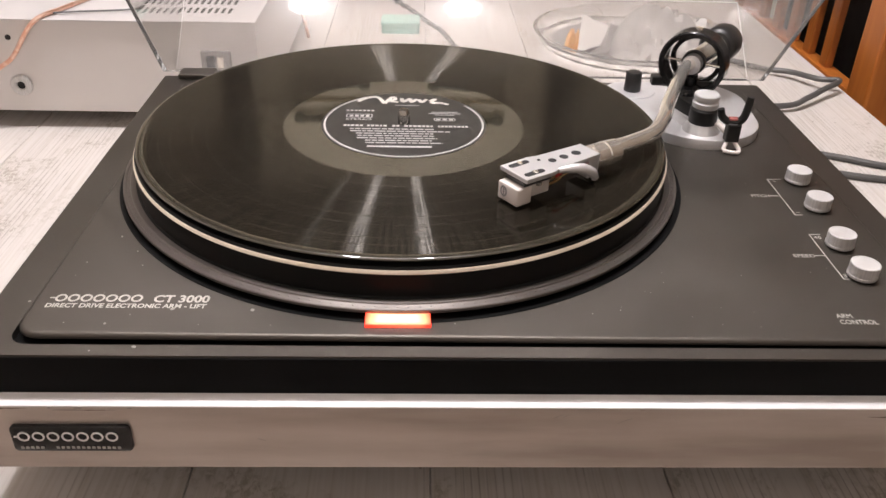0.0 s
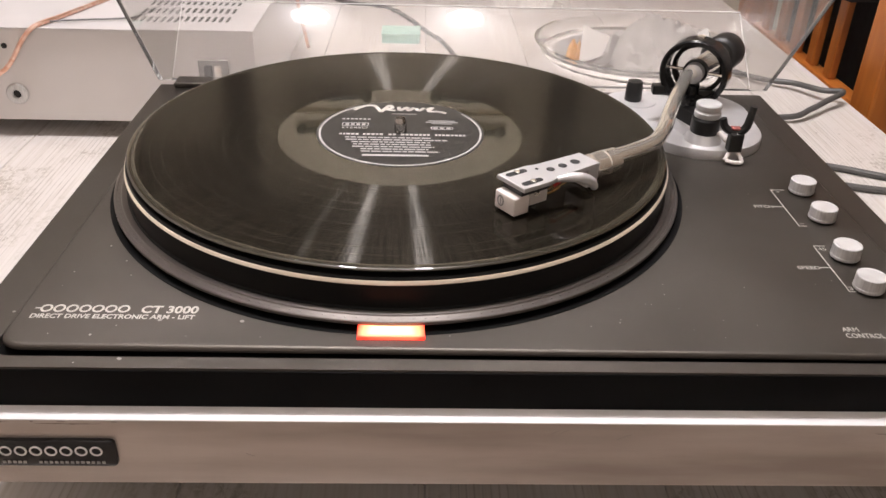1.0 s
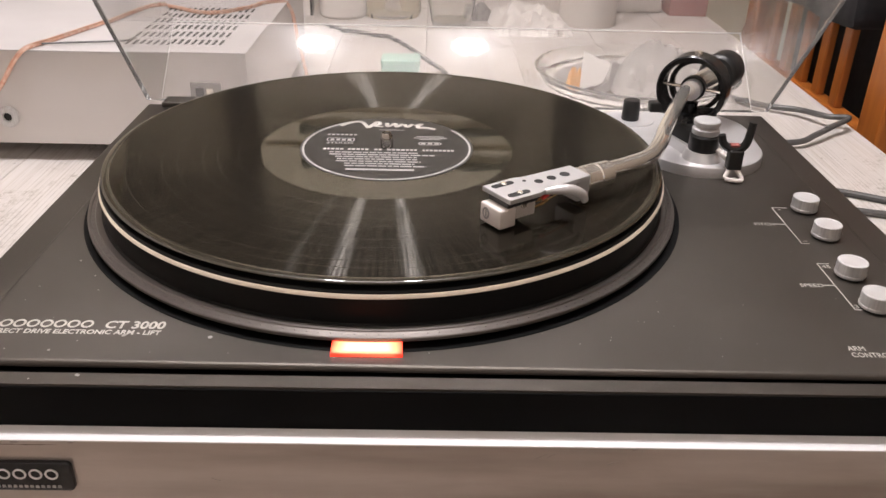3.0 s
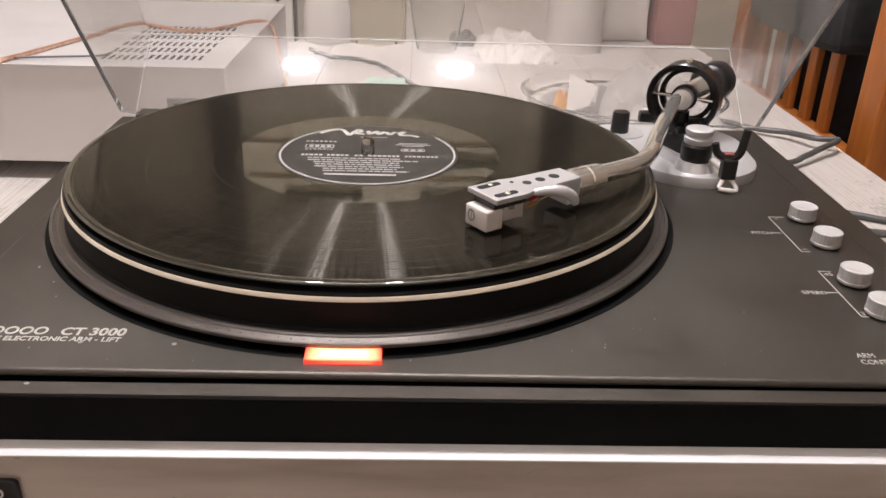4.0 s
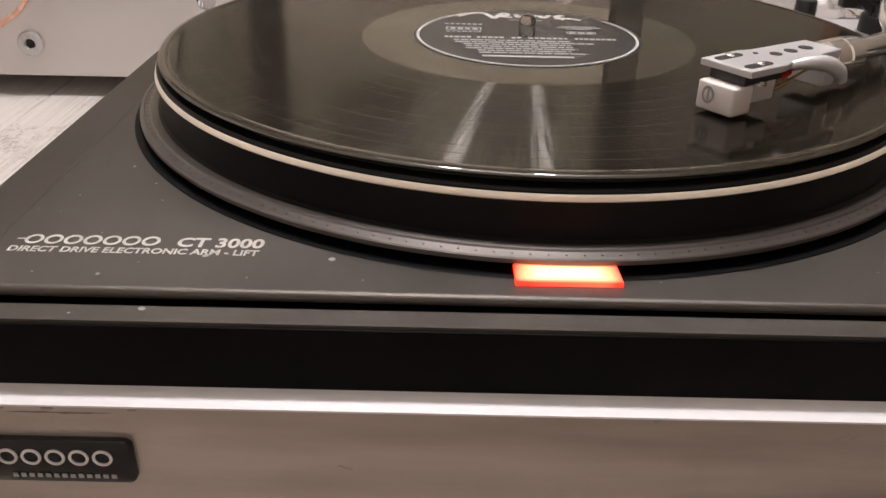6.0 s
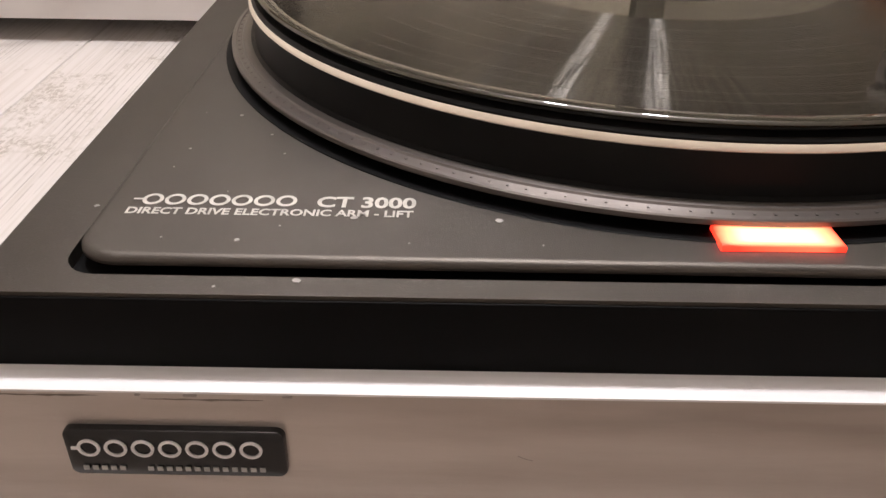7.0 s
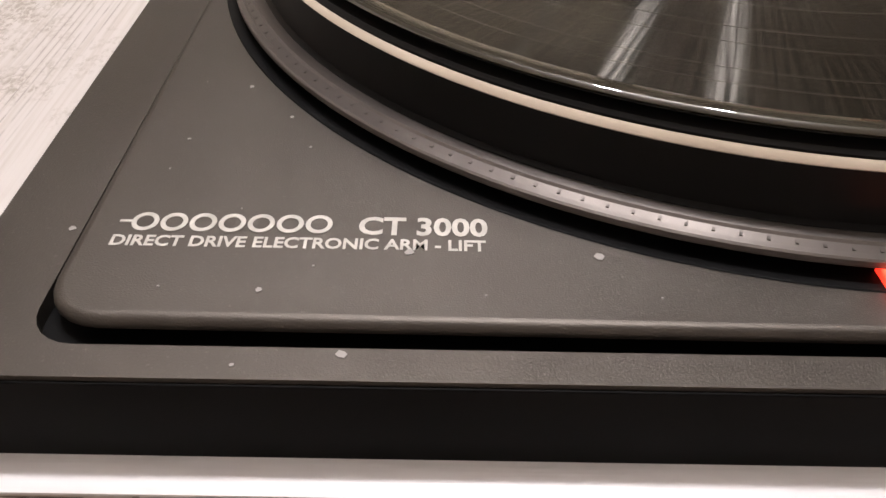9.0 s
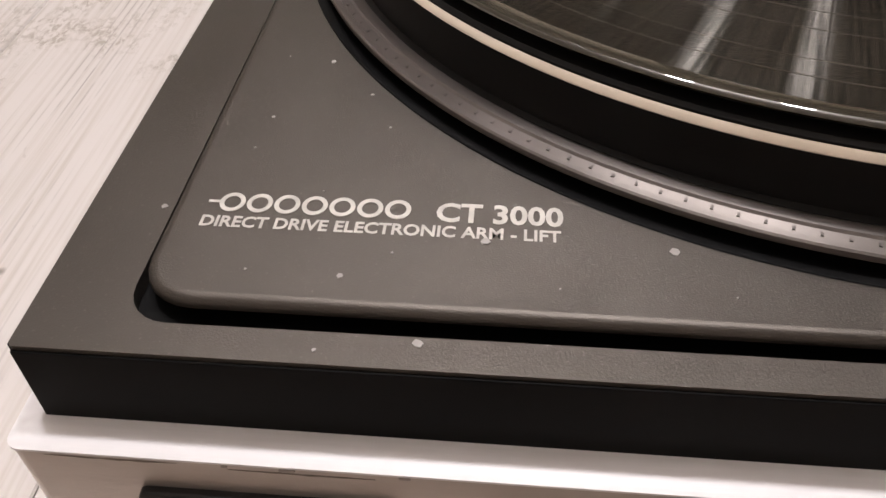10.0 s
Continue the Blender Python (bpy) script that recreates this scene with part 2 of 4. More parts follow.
# olive base colour paints in part of the cream reflection on black vinyl
M_WAX = material("smooth_vinyl_sheen", (0.026, 0.0225, 0.0155), 0.022, 0.0, (0.030, 0.026, 0.0180), 20, spec=1.0)
M_LABEL = material("black_label_paper", (0.021, 0.020, 0.0195), 0.32, 0.0, (0.025, 0.024, 0.023), 80)
M_PRINT = material("white_print", (0.53, 0.505, 0.46), 0.5, 0.0, (0.40, 0.38, 0.345), 300)
M_LABEL_PRINT = material("silver_print", (0.40, 0.39, 0.38), 0.45, 0.0, (0.45, 0.44, 0.42), 200)
M_LID = clear("clear_acrylic", (0.715, 0.695, 0.68), film=0.035)
M_SEAM = material("frosted_seam", (0.80, 0.78, 0.76), 0.5, 0.0, (0.72, 0.70, 0.68), 60)
M_GLASS = clear("drinking_glass", (0.97, 0.97, 0.96), 1.45)
M_POLY = material("thin_polythene", (0.92, 0.89, 0.86), 0.16, 0.0, (0.74, 0.71, 0.68), 40)
M_POLY.node_tree.nodes["Principled BSDF"].inputs["Transmission Weight"].default_value = 0.55
M_POLY.node_tree.nodes["Principled BSDF"].inputs["IOR"].default_value = 1.25
M_GREEN = material("green_plastic", (0.44, 0.70, 0.62), 0.35, 0.0, (0.38, 0.64, 0.56), 40)
M_LENS = lit_lens()
M_WOOD_TABLE = washed_wood()
M_AMP = material("grey_metal_panel", (0.68, 0.65, 0.63), 0.45, 0.15, (0.63, 0.60, 0.58), 8, bump=0.12, bump_scale=1400)
M_AMP_TOP = material("grey_metal_cover", (0.60, 0.58, 0.58), 0.45, 0.1, (0.54, 0.52, 0.52), 10, bump=0.12, bump_scale=1400)
M_DARK = material("dark_opening", (0.012, 0.011, 0.010), 0.7)
M_COPPER = material("copper_speaker_wire", (0.80, 0.46, 0.33), 0.30, 0.7, (0.88, 0.62, 0.50), 160, mix=(0.45, 0.6))
M_CABLE = material("grey_cable_sheath", (0.075, 0.072, 0.070), 0.45, 0.0, (0.10, 0.095, 0.09), 80)
M_CHAIR = material("orange_brown_wood", (0.47, 0.155, 0.028), 0.38, 0.0, (0.36, 0.105, 0.018), 9, (8, 8, 0.7), 0.15, 120)
M_CLOTH_DARK = material("dark_cloth", (0.012, 0.012, 0.014), 0.9, 0.0, (0.022, 0.021, 0.024), 60, bump=0.5, bump_scale=700)
M_CLOTH_RED = material("maroon_cloth", (0.055, 0.008, 0.016), 0.9, 0.0, (0.035, 0.006, 0.011), 40, bump=0.5, bump_scale=700)
M_PAPER = material("white_paper", (0.80, 0.77, 0.73), 0.7, 0.0, (0.74, 0.71, 0.67), 20, bump=0.1, bump_scale=200)
M_CARD = material("grey_card", (0.30, 0.28, 0.27), 0.7, 0.0, (0.25, 0.235, 0.225), 30)
M_NICK = material("scuffed_metal", (0.30, 0.27, 0.25), 0.6, 0.3, (0.40, 0.36, 0.33), 200)
M_GRIME = material("brown_grime", (0.17, 0.138, 0.112), 0.7, 0.0, (0.26, 0.22, 0.19), 300)
M_STEEL = material("polished_steel", (0.48, 0.46, 0.43), 0.14, 1.0, (0.36, 0.345, 0.33), 60)
M_ORANGE = material("orange_wrapper", (0.85, 0.46, 0.16), 0.45, 0.0, (0.75, 0.36, 0.12), 60)
M_RED_BOX = material("dull_red_card", (0.42, 0.20, 0.18), 0.6, 0.0, (0.33, 0.15, 0.14), 14)
M_CREAM = material("cream_lacquer", (0.86, 0.77, 0.60), 0.45, 0.0, (0.80, 0.71, 0.54), 4)
# wall tones for the unseen room: brown dims reflections, white bounces light
M_WALL_DIM = material("dimming_wall_brown", (0.22, 0.17, 0.125), 0.8, 0.0, (0.19, 0.145, 0.105), 3, bump=0.1, bump_scale=150)
M_WALL = material("bounce_wall_white", (0.78, 0.72, 0.66), 0.8, 0.0, (0.74, 0.68, 0.62), 3, bump=0.1, bump_scale=150)
M_CEILING = material("white_ceiling_paint", (0.54, 0.50, 0.46), 0.85, 0.0, (0.50, 0.46, 0.42), 2)
M_FLOOR = material("beige_floor_tile", (0.50, 0.43, 0.37), 0.5, 0.0, (0.44, 0.37, 0.32), 5)
M_DARKWOOD = material("dark_brown_wood", (0.03, 0.02, 0.014), 0.5, 0.0, (0.045, 0.03, 0.02), 6, (8, 8, 0.6))
M_DUST = material("dust_flake", (0.30, 0.285, 0.265), 0.9)
M_WHITE_CART = material("white_plastic", (0.74, 0.68, 0.64), 0.35, 0.0, (0.70, 0.64, 0.60), 200)
M_GREY_CART = material("grey_plastic", (0.52, 0.49, 0.46), 0.4, 0.0, (0.48, 0.45, 0.42), 200)
M_RED_PIN = material("red_sleeve", (0.55, 0.03, 0.02), 0.4)
M_RED_PAD = material("faded_red_felt", (0.24, 0.07, 0.06), 0.9)
M_GOLD = material("gold_pin", (0.72, 0.52, 0.25), 0.25, 1.0)


# ---- shapes ----
def part(name, bm, mat, parent=None, label="", smooth=False):
    me = bpy.data.meshes.new(name)
    bmesh.ops.recalc_face_normals(bm, faces=bm.faces)
    bm.to_mesh(me)
    bm.free()
    me.materials.append(mat)
    if smooth:
        me.shade_smooth()
        me.set_sharp_from_angle(angle=radians(35))
    ob = new(name, me)
    if parent is not None:
        ob.parent = parent
    if label:
        ob["label"] = label
    return ob


def thing(name, label, category, group="", at=(0, 0, 0)):
    ob = new(name)
    ob.location = at
    ob.empty_display_size = 0.05
    return tagged(ob, label, category, group)


def box(x0, x1, y0, y1, z0, z1, bevel=0.0, segments=2, bm=None):
    own = bmesh.new()
    bmesh.ops.create_cube(own, size=1)
    bmesh.ops.scale(own, vec=(x1 - x0, y1 - y0, z1 - z0), verts=own.verts)
    bmesh.ops.translate(own, vec=((x0 + x1) / 2, (y0 + y1) / 2, (z0 + z1) / 2), verts=own.verts)
    if bevel:
        bmesh.ops.bevel(own, geom=list(own.edges), offset=bevel, segments=segments, affect="EDGES", profile=0.5)
    return merge(bm, own)


def merge(bm, own):
    if bm is None:
        return own
    me = bpy.data.meshes.new("joined")
    own.to_mesh(me)
    own.free()
    bm.from_mesh(me)
    bpy.data.meshes.remove(me)
    return bm


def turn(bm, m, verts=None):
    bmesh.ops.transform(bm, matrix=m, verts=verts or bm.verts)
    return bm


def lathe(profile, segments=96, closed=True, bm=None, at=(0, 0, 0), m=None):
    """Spins (radius, height) pairs about z; a closed profile makes a ring."""
    own = bmesh.new()
    rings = []
    for r, z in profile:
        if r < 1e-6:
            rings.append([own.verts.new((0, 0, z))])
        else:
            rings.append([own.verts.new((r * math.cos(2 * math.pi * i / segments), r * math.sin(2 * math.pi * i / segments), z)) for i in range(segments)])
    pairs = list(zip(rings, rings[1:])) + ([(rings[-1], rings[0])] if closed else [])
    for a, b in pairs:
        if len(a) == 1 and len(b) == 1:
            continue
        for i in range(segments):
            j = (i + 1) % segments
            if len(a) == 1:
                own.faces.new((a[0], b[i], b[j]))
            elif len(b) == 1:
                own.faces.new((a[i], b[0], a[j]))
            else:
                own.faces.new((a[i], b[i], b[j], a[j]))
    if m is not None:
        turn(own, m)
    bmesh.ops.translate(own, vec=at, verts=own.verts)
    return merge(bm, own)


def disc_body(r, z0, z1, bevel=0.0005, segments=48, **k):
    return lathe([(0, z0), (r - bevel, z0), (r, z0 + bevel), (r, z1 - bevel), (r - bevel, z1), (0, z1)], segments, False, **k)


def smooth_path(points, steps=8):
    pts = [Vector(p) for p in points]
    pts = [2 * pts[0] - pts[1]] + pts + [2 * pts[-1] - pts[-2]]
    out = []
    for a, b, c, d in zip(pts, pts[1:], pts[2:], pts[3:]):
        for i in range(steps):
            t = i / steps
            out.append(0.5 * (2 * b + (c - a) * t + (2 * a - 5 * b + 4 * c - d) * t * t + (3 * b - a - 3 * c + d) * t ** 3))
    return out + [pts[-2]]


def tube(points, radius, sides=12, steps=8, bm=None):
    """A round bar along a smooth line; the radius may be a list, one for each point."""
    path = smooth_path(points, steps)
    own = bmesh.new()
    side = None
    rings = []
    for i, p in enumerate(path):
        way = (path[min(i + 1, len(path) - 1)] - path[max(i - 1, 0)]).normalized()
        if side is None:
            side = way.orthogonal().normalized()
        side = (side - way * side.dot(way)).normalized()
        up = way.cross(side)
        if isinstance(radius, (int, float)):
            r = radius
        else:
            k = i / steps
            a = min(int(k), len(radius) - 1)
            b = min(a + 1, len(radius) - 1)
            r = radius[a] + (radius[b] - radius[a]) * (k - a)
        rings.append([own.verts.new(p + r * (math.cos(2 * math.pi * j / sides) * side + math.sin(2 * math.pi * j / sides) * up)) for j in range(sides)])
    for a, b in zip(rings, rings[1:]):
        for j in range(sides):
            own.faces.new((a[j], a[(j + 1) % sides], b[(j + 1) % sides], b[j]))
    own.faces.new(rings[0])
    own.faces.new(rings[-1])
    return merge(bm, own)


def prism(outline, z0, z1, bevel=0.0, bm=None, segments=2):
    """An outline in the xy plane raised from z0 to z1, its top edge rounded."""
    own = bmesh.new()
    pts = [Vector((x, y)) for x, y in outline]
    n = len(pts)
    if sum(pts[i].cross(pts[(i + 1) % n]) for i in range(n)) < 0:
        pts.reverse()
    ways = []
    for i in range(n):
        e, f = (pts[i] - pts[i - 1]).normalized(), (pts[(i + 1) % n] - pts[i]).normalized()
        u, v = Vector((-e.y, e.x)), Vector((-f.y, f.x))
        ways.append((u + v) / max(1 + u.dot(v), 0.4))
    levels = [(0.0, z0), (0.0, z1 - bevel)] if bevel else [(0.0, z0), (0.0, z1)]
    if bevel:
        for k in range(1, segments + 1):
            w = math.pi / 2 * k / segments
            levels.append((bevel * (1 - math.cos(w)), z1 - bevel + bevel * math.sin(w)))
    rings = [[own.verts.new((*(p + w * d), z)) for p, w in zip(pts, ways)] for d, z in levels]
    own.faces.new(rings[0][::-1])
    own.faces.new(rings[-1])
    for lo, hi in zip(rings, rings[1:]):
        for i in range(n):
            own.faces.new((lo[i], lo[(i + 1) % n], hi[(i + 1) % n], hi[i]))
    return merge(bm, own)


def rounded(x0, x1, y0, y1, r, steps=6):
    out = []
    for cx, cy, a in ((x1 - r, y1 - r, 0), (x0 + r, y1 - r, 90), (x0 + r, y0 + r, 180), (x1 - r, y0 + r, 270)):
        for i in range(steps + 1):
            t = radians(a + 90 * i / steps)
            out.append((cx + r * math.cos(t), cy + r * math.sin(t)))
    return out


def frame_prism(outer, inner, z0, z1, bm=None):
    """A flat frame between two outlines with as many points each."""
    own = bmesh.new()
    n = len(outer)
    v = [[own.verts.new((x, y, z)) for x, y in line] for z in (z0, z1) for line in (outer, inner)]
    for i in range(n):
        j = (i + 1) % n
        own.faces.new((v[0][i], v[0][j], v[1][j], v[1][i]))
        own.faces.new((v[2][i], v[2][j], v[3][j], v[3][i]))
        own.faces.new((v[0][i], v[0][j], v[2][j], v[2][i]))
        own.faces.new((v[1][i], v[1][j], v[3][j], v[3][i]))
    return merge(bm, own)


def hull(circles, steps=48):
    """The convex outline round some circles (x, y, radius)."""
    pts = sorted({(round(x + r * math.cos(2 * math.pi * i / steps), 6), round(y + r * math.sin(2 * math.pi * i / steps), 6)) for x, y, r in circles for i in range(steps)})

    def half(seq):
        h = []
        for p in seq:
            while len(h) > 1 and (h[-1][0] - h[-2][0]) * (p[1] - h[-2][1]) - (h[-1][1] - h[-2][1]) * (p[0] - h[-2][0]) <= 0:
                h.pop()
            h.append(p)
        return h[:-1]
    return half(pts) + half(pts[::-1])


def letters(name, text, width, height, mat, parent, m, label="", depth=0.00012, bold=0.0):
    """Lettering of the built-in font, fitted to a width and a cap height, laid at the pose m with its left end on the base line."""
    cu = bpy.data.curves.new("lettering", "FONT")
    cu.body, cu.size, cu.extrude, cu.offset = text, 1.0, 0.02, bold
    cu.resolution_u = 3
    tmp = bpy.data.objects.new("lettering", cu)
    me = bpy.data.meshes.new_from_object(tmp)
    bpy.data.objects.remove(tmp)
    bpy.data.curves.remove(cu)
    co = np.empty(len(me.vertices) * 3)
    me.vertices.foreach_get("co", co)
    co = co.reshape(-1, 3)
    x0, x1, y1 = co[:, 0].min(), co[:, 0].max(), co[:, 1].max()
    bm = bmesh.new()
    bm.from_mesh(me)
    bpy.data.meshes.remove(me)
    bmesh.ops.translate(bm, vec=(-x0, 0, 0), verts=bm.verts)
    bmesh.ops.scale(bm, vec=(width / (x1 - x0), height / y1, depth / 0.04), verts=bm.verts)
    turn(bm, m)
    return part(name, bm, mat, parent, label)


def Z(z):
    return DECK + z


# ---- room ----
def room():
    x0, x1, y0, y1 = -1.9, 2.0, -1.7, 2.2
    tagged(part("floor", box(x0 - 0.1, x1 + 0.1, y0 - 0.1, y1 + 0.1, -0.80, -0.75), M_FLOOR), "beige tiled floor under the table", "floor", kind="structure")
    tagged(part("ceiling", box(x0 - 0.1, x1 + 0.1, y0 - 0.1, y1 + 0.1, 1.75, 1.80), M_CEILING), "plain off-white painted ceiling", "ceiling", kind="structure")
    # unseen walls, added to close the room and throw light onto the front
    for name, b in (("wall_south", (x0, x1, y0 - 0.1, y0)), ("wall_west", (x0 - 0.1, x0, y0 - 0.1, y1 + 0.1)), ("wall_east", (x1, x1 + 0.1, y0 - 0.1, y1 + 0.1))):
        tagged(part(name, box(*b, -0.75, 1.75), M_WALL_DIM if name == "wall_east" else M_WALL), "unseen side wall, added in dim brown" if name == "wall_east" else "unseen warm white wall, added to bounce light", "wall", kind="structure")
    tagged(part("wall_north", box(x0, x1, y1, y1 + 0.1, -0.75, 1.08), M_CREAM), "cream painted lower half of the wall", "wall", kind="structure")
    # unseen and kept dark, so deck and record mirror less
    tagged(part("wall_north_upper", box(x0, x1, y1, y1 + 0.1, 1.08, 1.75), M_WALL_DIM), "unseen upper wall, added dark to dim reflections", "wall", kind="structure")


def ceiling_lamp():
    """A bar under the ceiling that carries the bulbs."""
    t = thing("ceiling_lamp", "ceiling bar lamp with white globe bulbs", "lamp", at=(0, 0.12, 1.75))
    zl = Z(LAMP_Z)
    part("bar", box(-0.50, 0.37, -0.012, 0.012, zl + 0.10 - 1.75, zl + 0.12 - 1.75, 0.004), M_DARKWOOD, t)
    part("rod", lathe([(0, zl + 0.12 - 1.75), (0.008, zl + 0.12 - 1.75), (0.008, 0), (0, 0)], 12, False, at=(-0.066, 0, 0)), M_DARKWOOD, t)
    for x, y, w, c in BULBS:
        part("socket", lathe([(0, 0.055), (0.02, 0.055), (0.026, 0.11), (0, 0.11)], 20, False, at=(x, y - 0.12, zl - 1.75)), M_DARKWOOD, t, smooth=True)


def cabinet():
    """The cream drawer cabinet behind the table, mirrored in the record."""
    t = thing("drawer_cabinet", "cream lacquered drawer cabinet with dark dog-bone handles", "cabinet", at=(-0.04, 1.78, -0.75))
    part("carcass", box(-0.385, 0.385, -0.15, 0.2, 0, 1.74, 0.004), M_CREAM, t)
    part("cornice", box(-0.46, 0.46, -0.17, 0.2, 1.74, 1.80, 0.006), M_DARKWOOD, t)
    for s in (-0.425, 0.425):
        part("side_post", box(s - 0.034, s + 0.034, -0.18, 0.2, 0, 1.74, 0.004), M_DARKWOOD, t)
    for z in (0.595, 0.69):
        zc = Z(z) + 0.75
        for cx in (-0.19, 0.19):
            d = part("drawer", box(cx - 0.178, cx + 0.178, -0.168, -0.152, zc - 0.040, zc + 0.040, 0.003), M_CREAM, t)
            hx = cx * 0.92
            bm = tube([(hx - 0.085, -0.185, zc), (hx, -0.190, zc), (hx + 0.085, -0.185, zc)], [0.006, 0.013, 0.006], 10, 6)
            for e in (-0.085, 0.085):
                bmesh.ops.create_uvsphere(bm, u_segments=12, v_segments=8, radius=0.016, matrix=Matrix.Translation((hx + e, -0.184, zc)))
            part("handle", bm, M_BLACK, d, "dark dog-bone handle", smooth=True)


def table():
    t = thing("table", "white-washed wooden table with worn grain", "table", at=(0, 0, -0.75))
    x = -0.92
    while x < 0.455:
        w = min(0.117, 0.461 - x)
        part("plank", box(x + 0.0002, x + w - 0.0002, -0.215, 1.45, 0.722, 0.75, 0.0006, 1), M_WOOD_TABLE, t)
        x += 0.117
    part("underframe", box(-0.88, 0.42, -0.20, 1.40, 0.64, 0.7215), M_WOOD_TABLE, t)
    for lx in (-0.84, 0.37):
        for ly in (-0.15, 1.34):
            part("leg", box(lx - 0.035, lx + 0.035, ly - 0.035, ly + 0.035, 0, 0.6395, 0.004), M_WOOD_TABLE, t)


# ---- record player ----
XL, XR, YF, YB = -0.1819, 0.2685, -0.1825, 0.150
FY = YF - 0.0072  # the aluminium front
PLAYER = thing("record_player", "black direct-drive record player with silver front and open lid", "record player")


def plinth():
    p = PLAYER
    inner = rounded(-0.1642, 0.2520, -0.1753, 0.1370, 0.0085)
    outer = rounded(XL, XR, YF, YB, 0.0012)
    bm = frame_prism(outer, inner, Z(-0.0226), Z(-0.0025))
    bmesh.ops.bevel(bm, geom=[e for e in bm.edges if all(v.co.z > Z(-0.003) for v in e.verts) and len(e.link_faces) == 2 and e.calc_face_angle(0) > 1.0], offset=0.0011, segments=3, affect="EDGES")
    part("rim", bm, M_DECK, p, "raised black rim of the deck")
    part("fascia", box(XL + 0.0003, XR - 0.0003, YF - 0.0005, YF + 0.0008, Z(-0.0226), Z(-0.0036), 0.0003), M_FASCIA_SHADE, p, "matt black front strip")
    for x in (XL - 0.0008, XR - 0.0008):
        part("side_fascia", box(x, x + 0.0016, YF + 0.001, YB - 0.001, Z(-0.0222), Z(-0.0034), 0.0003), M_FASCIA_SHADE, p)
    # floor of the gap round the panel, its shade put into the black
    part("shaded_inner_tray", box(XL + 0.004, XR - 0.004, YF + 0.004, YB - 0.004, Z(-0.022), Z(-0.0062)), M_FASCIA_SHADE, p)
    # the panel sits a little askew over a recess, closer to the rim on the right
    skew = []
    for x, y in rounded(-0.1640, 0.2512, -0.1716, 0.1362, 0.0110):
        sx = 0.0008 * (0.136 - y) / 0.308 if x < -0.1 else 0
        sy = 0.0022 * (x + 0.163) / 0.414 if y < -0.1 else 0
        skew.append((x + sx, y - sy))
    part("deck_panel", prism(skew, Z(-0.0024), Z(0), 0.0022, segments=8), M_DECK, p, "satin black top panel", smooth=True)
    # set-back block under the panel, black to paint the gap's shade
    part("shaded_panel_core", box(-0.1590, 0.2470, -0.1660, 0.1320, Z(-0.0062), Z(-0.0023)), M_FASCIA_SHADE, p)
    for f in bpy.data.objects["deck_panel"].data.polygons:
        f.use_smooth = f.area < 0.001
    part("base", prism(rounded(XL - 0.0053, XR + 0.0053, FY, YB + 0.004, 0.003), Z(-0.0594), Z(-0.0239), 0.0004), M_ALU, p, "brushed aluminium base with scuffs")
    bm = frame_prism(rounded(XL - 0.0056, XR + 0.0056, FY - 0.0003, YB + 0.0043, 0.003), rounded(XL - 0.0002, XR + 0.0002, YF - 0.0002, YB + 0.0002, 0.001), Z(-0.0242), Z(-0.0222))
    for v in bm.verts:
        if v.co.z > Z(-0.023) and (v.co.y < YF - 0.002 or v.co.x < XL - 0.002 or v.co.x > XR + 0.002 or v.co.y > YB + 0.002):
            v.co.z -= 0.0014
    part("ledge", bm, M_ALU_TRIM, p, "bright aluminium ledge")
    part("bottom_plate", box(XL + 0.004, XR - 0.004, YF + 0.012, YB - 0.006, Z(-0.0630), Z(-0.0594)), M_BLACK, p)
    for x in (XL + 0.05, XR - 0.05):
        for y in (YF + 0.06, YB - 0.05):
            part("foot", lathe([(0, 0), (0.021, 0), (0.023, 0.004), (0.020, Z(-0.063)), (0, Z(-0.063))], 32, False, at=(x, y, 0)), M_RUBBER, p, smooth=True)


def scuffs():
    """Nicks along the ledge and rubbed marks on the aluminium front."""
    y = FY
    for x, w in ((-0.1352, 0.0030), (-0.1132, 0.0022), (-0.1460, 0.0012), (0.021, 0.0015), (0.105, 0.0020)):
        bm = box(x, x + w, y - 0.0004, y + 0.0003, Z(-0.0250), Z(-0.0244), 0.0001, 1)
        part("nick", bm, M_NICK, PLAYER, "dark nick in the ledge")
    for x, z, dx, dz in ((0.068, -0.0300, 0.0040, 0.0022), (0.072, -0.0296, 0.0030, 0.0018), (0.096, -0.0330, 0.0060, 0.0030), (-0.060, -0.0420, 0.0035, -0.0014)):
        bm = tube([(x, y + 0.0001, Z(z)), (x + dx / 2, y + 0.0001, Z(z + dz * 0.6)), (x + dx, y + 0.0001, Z(z + dz))], 0.00018, 5, 3)
        part("scuff", bm, M_NICK, PLAYER, "thin rubbed scuff")


def smears():
    """Dark grime along the joint under the ledge."""
    rnd = random.Random(23)
    for x0, x1, z in ((-0.1800, -0.1545, -0.0252), (-0.1450, -0.1175, -0.0260), (0.2050, 0.2230, -0.0285)):
        n = 14
        top, low = [], []
        for i in range(n + 1):
            x = x0 + (x1 - x0) * i / n
            taper = min(1.0, 4 * i / n, 4 * (n - i) / n)
            top.append((x, z + 0.00025 * taper * rnd.random()))
            low.append((x, z - 0.00045 * taper * (0.3 + rnd.random())))
        bm = turn(prism(top + low[::-1], 0, 0.00012), Matrix.Translation((0, FY + 0.00004, DECK)) @ pose(0, 0, 0, 90, 0, 0))
        part("grime_streak", bm, M_GRIME, PLAYER, "dark grime under the ledge")


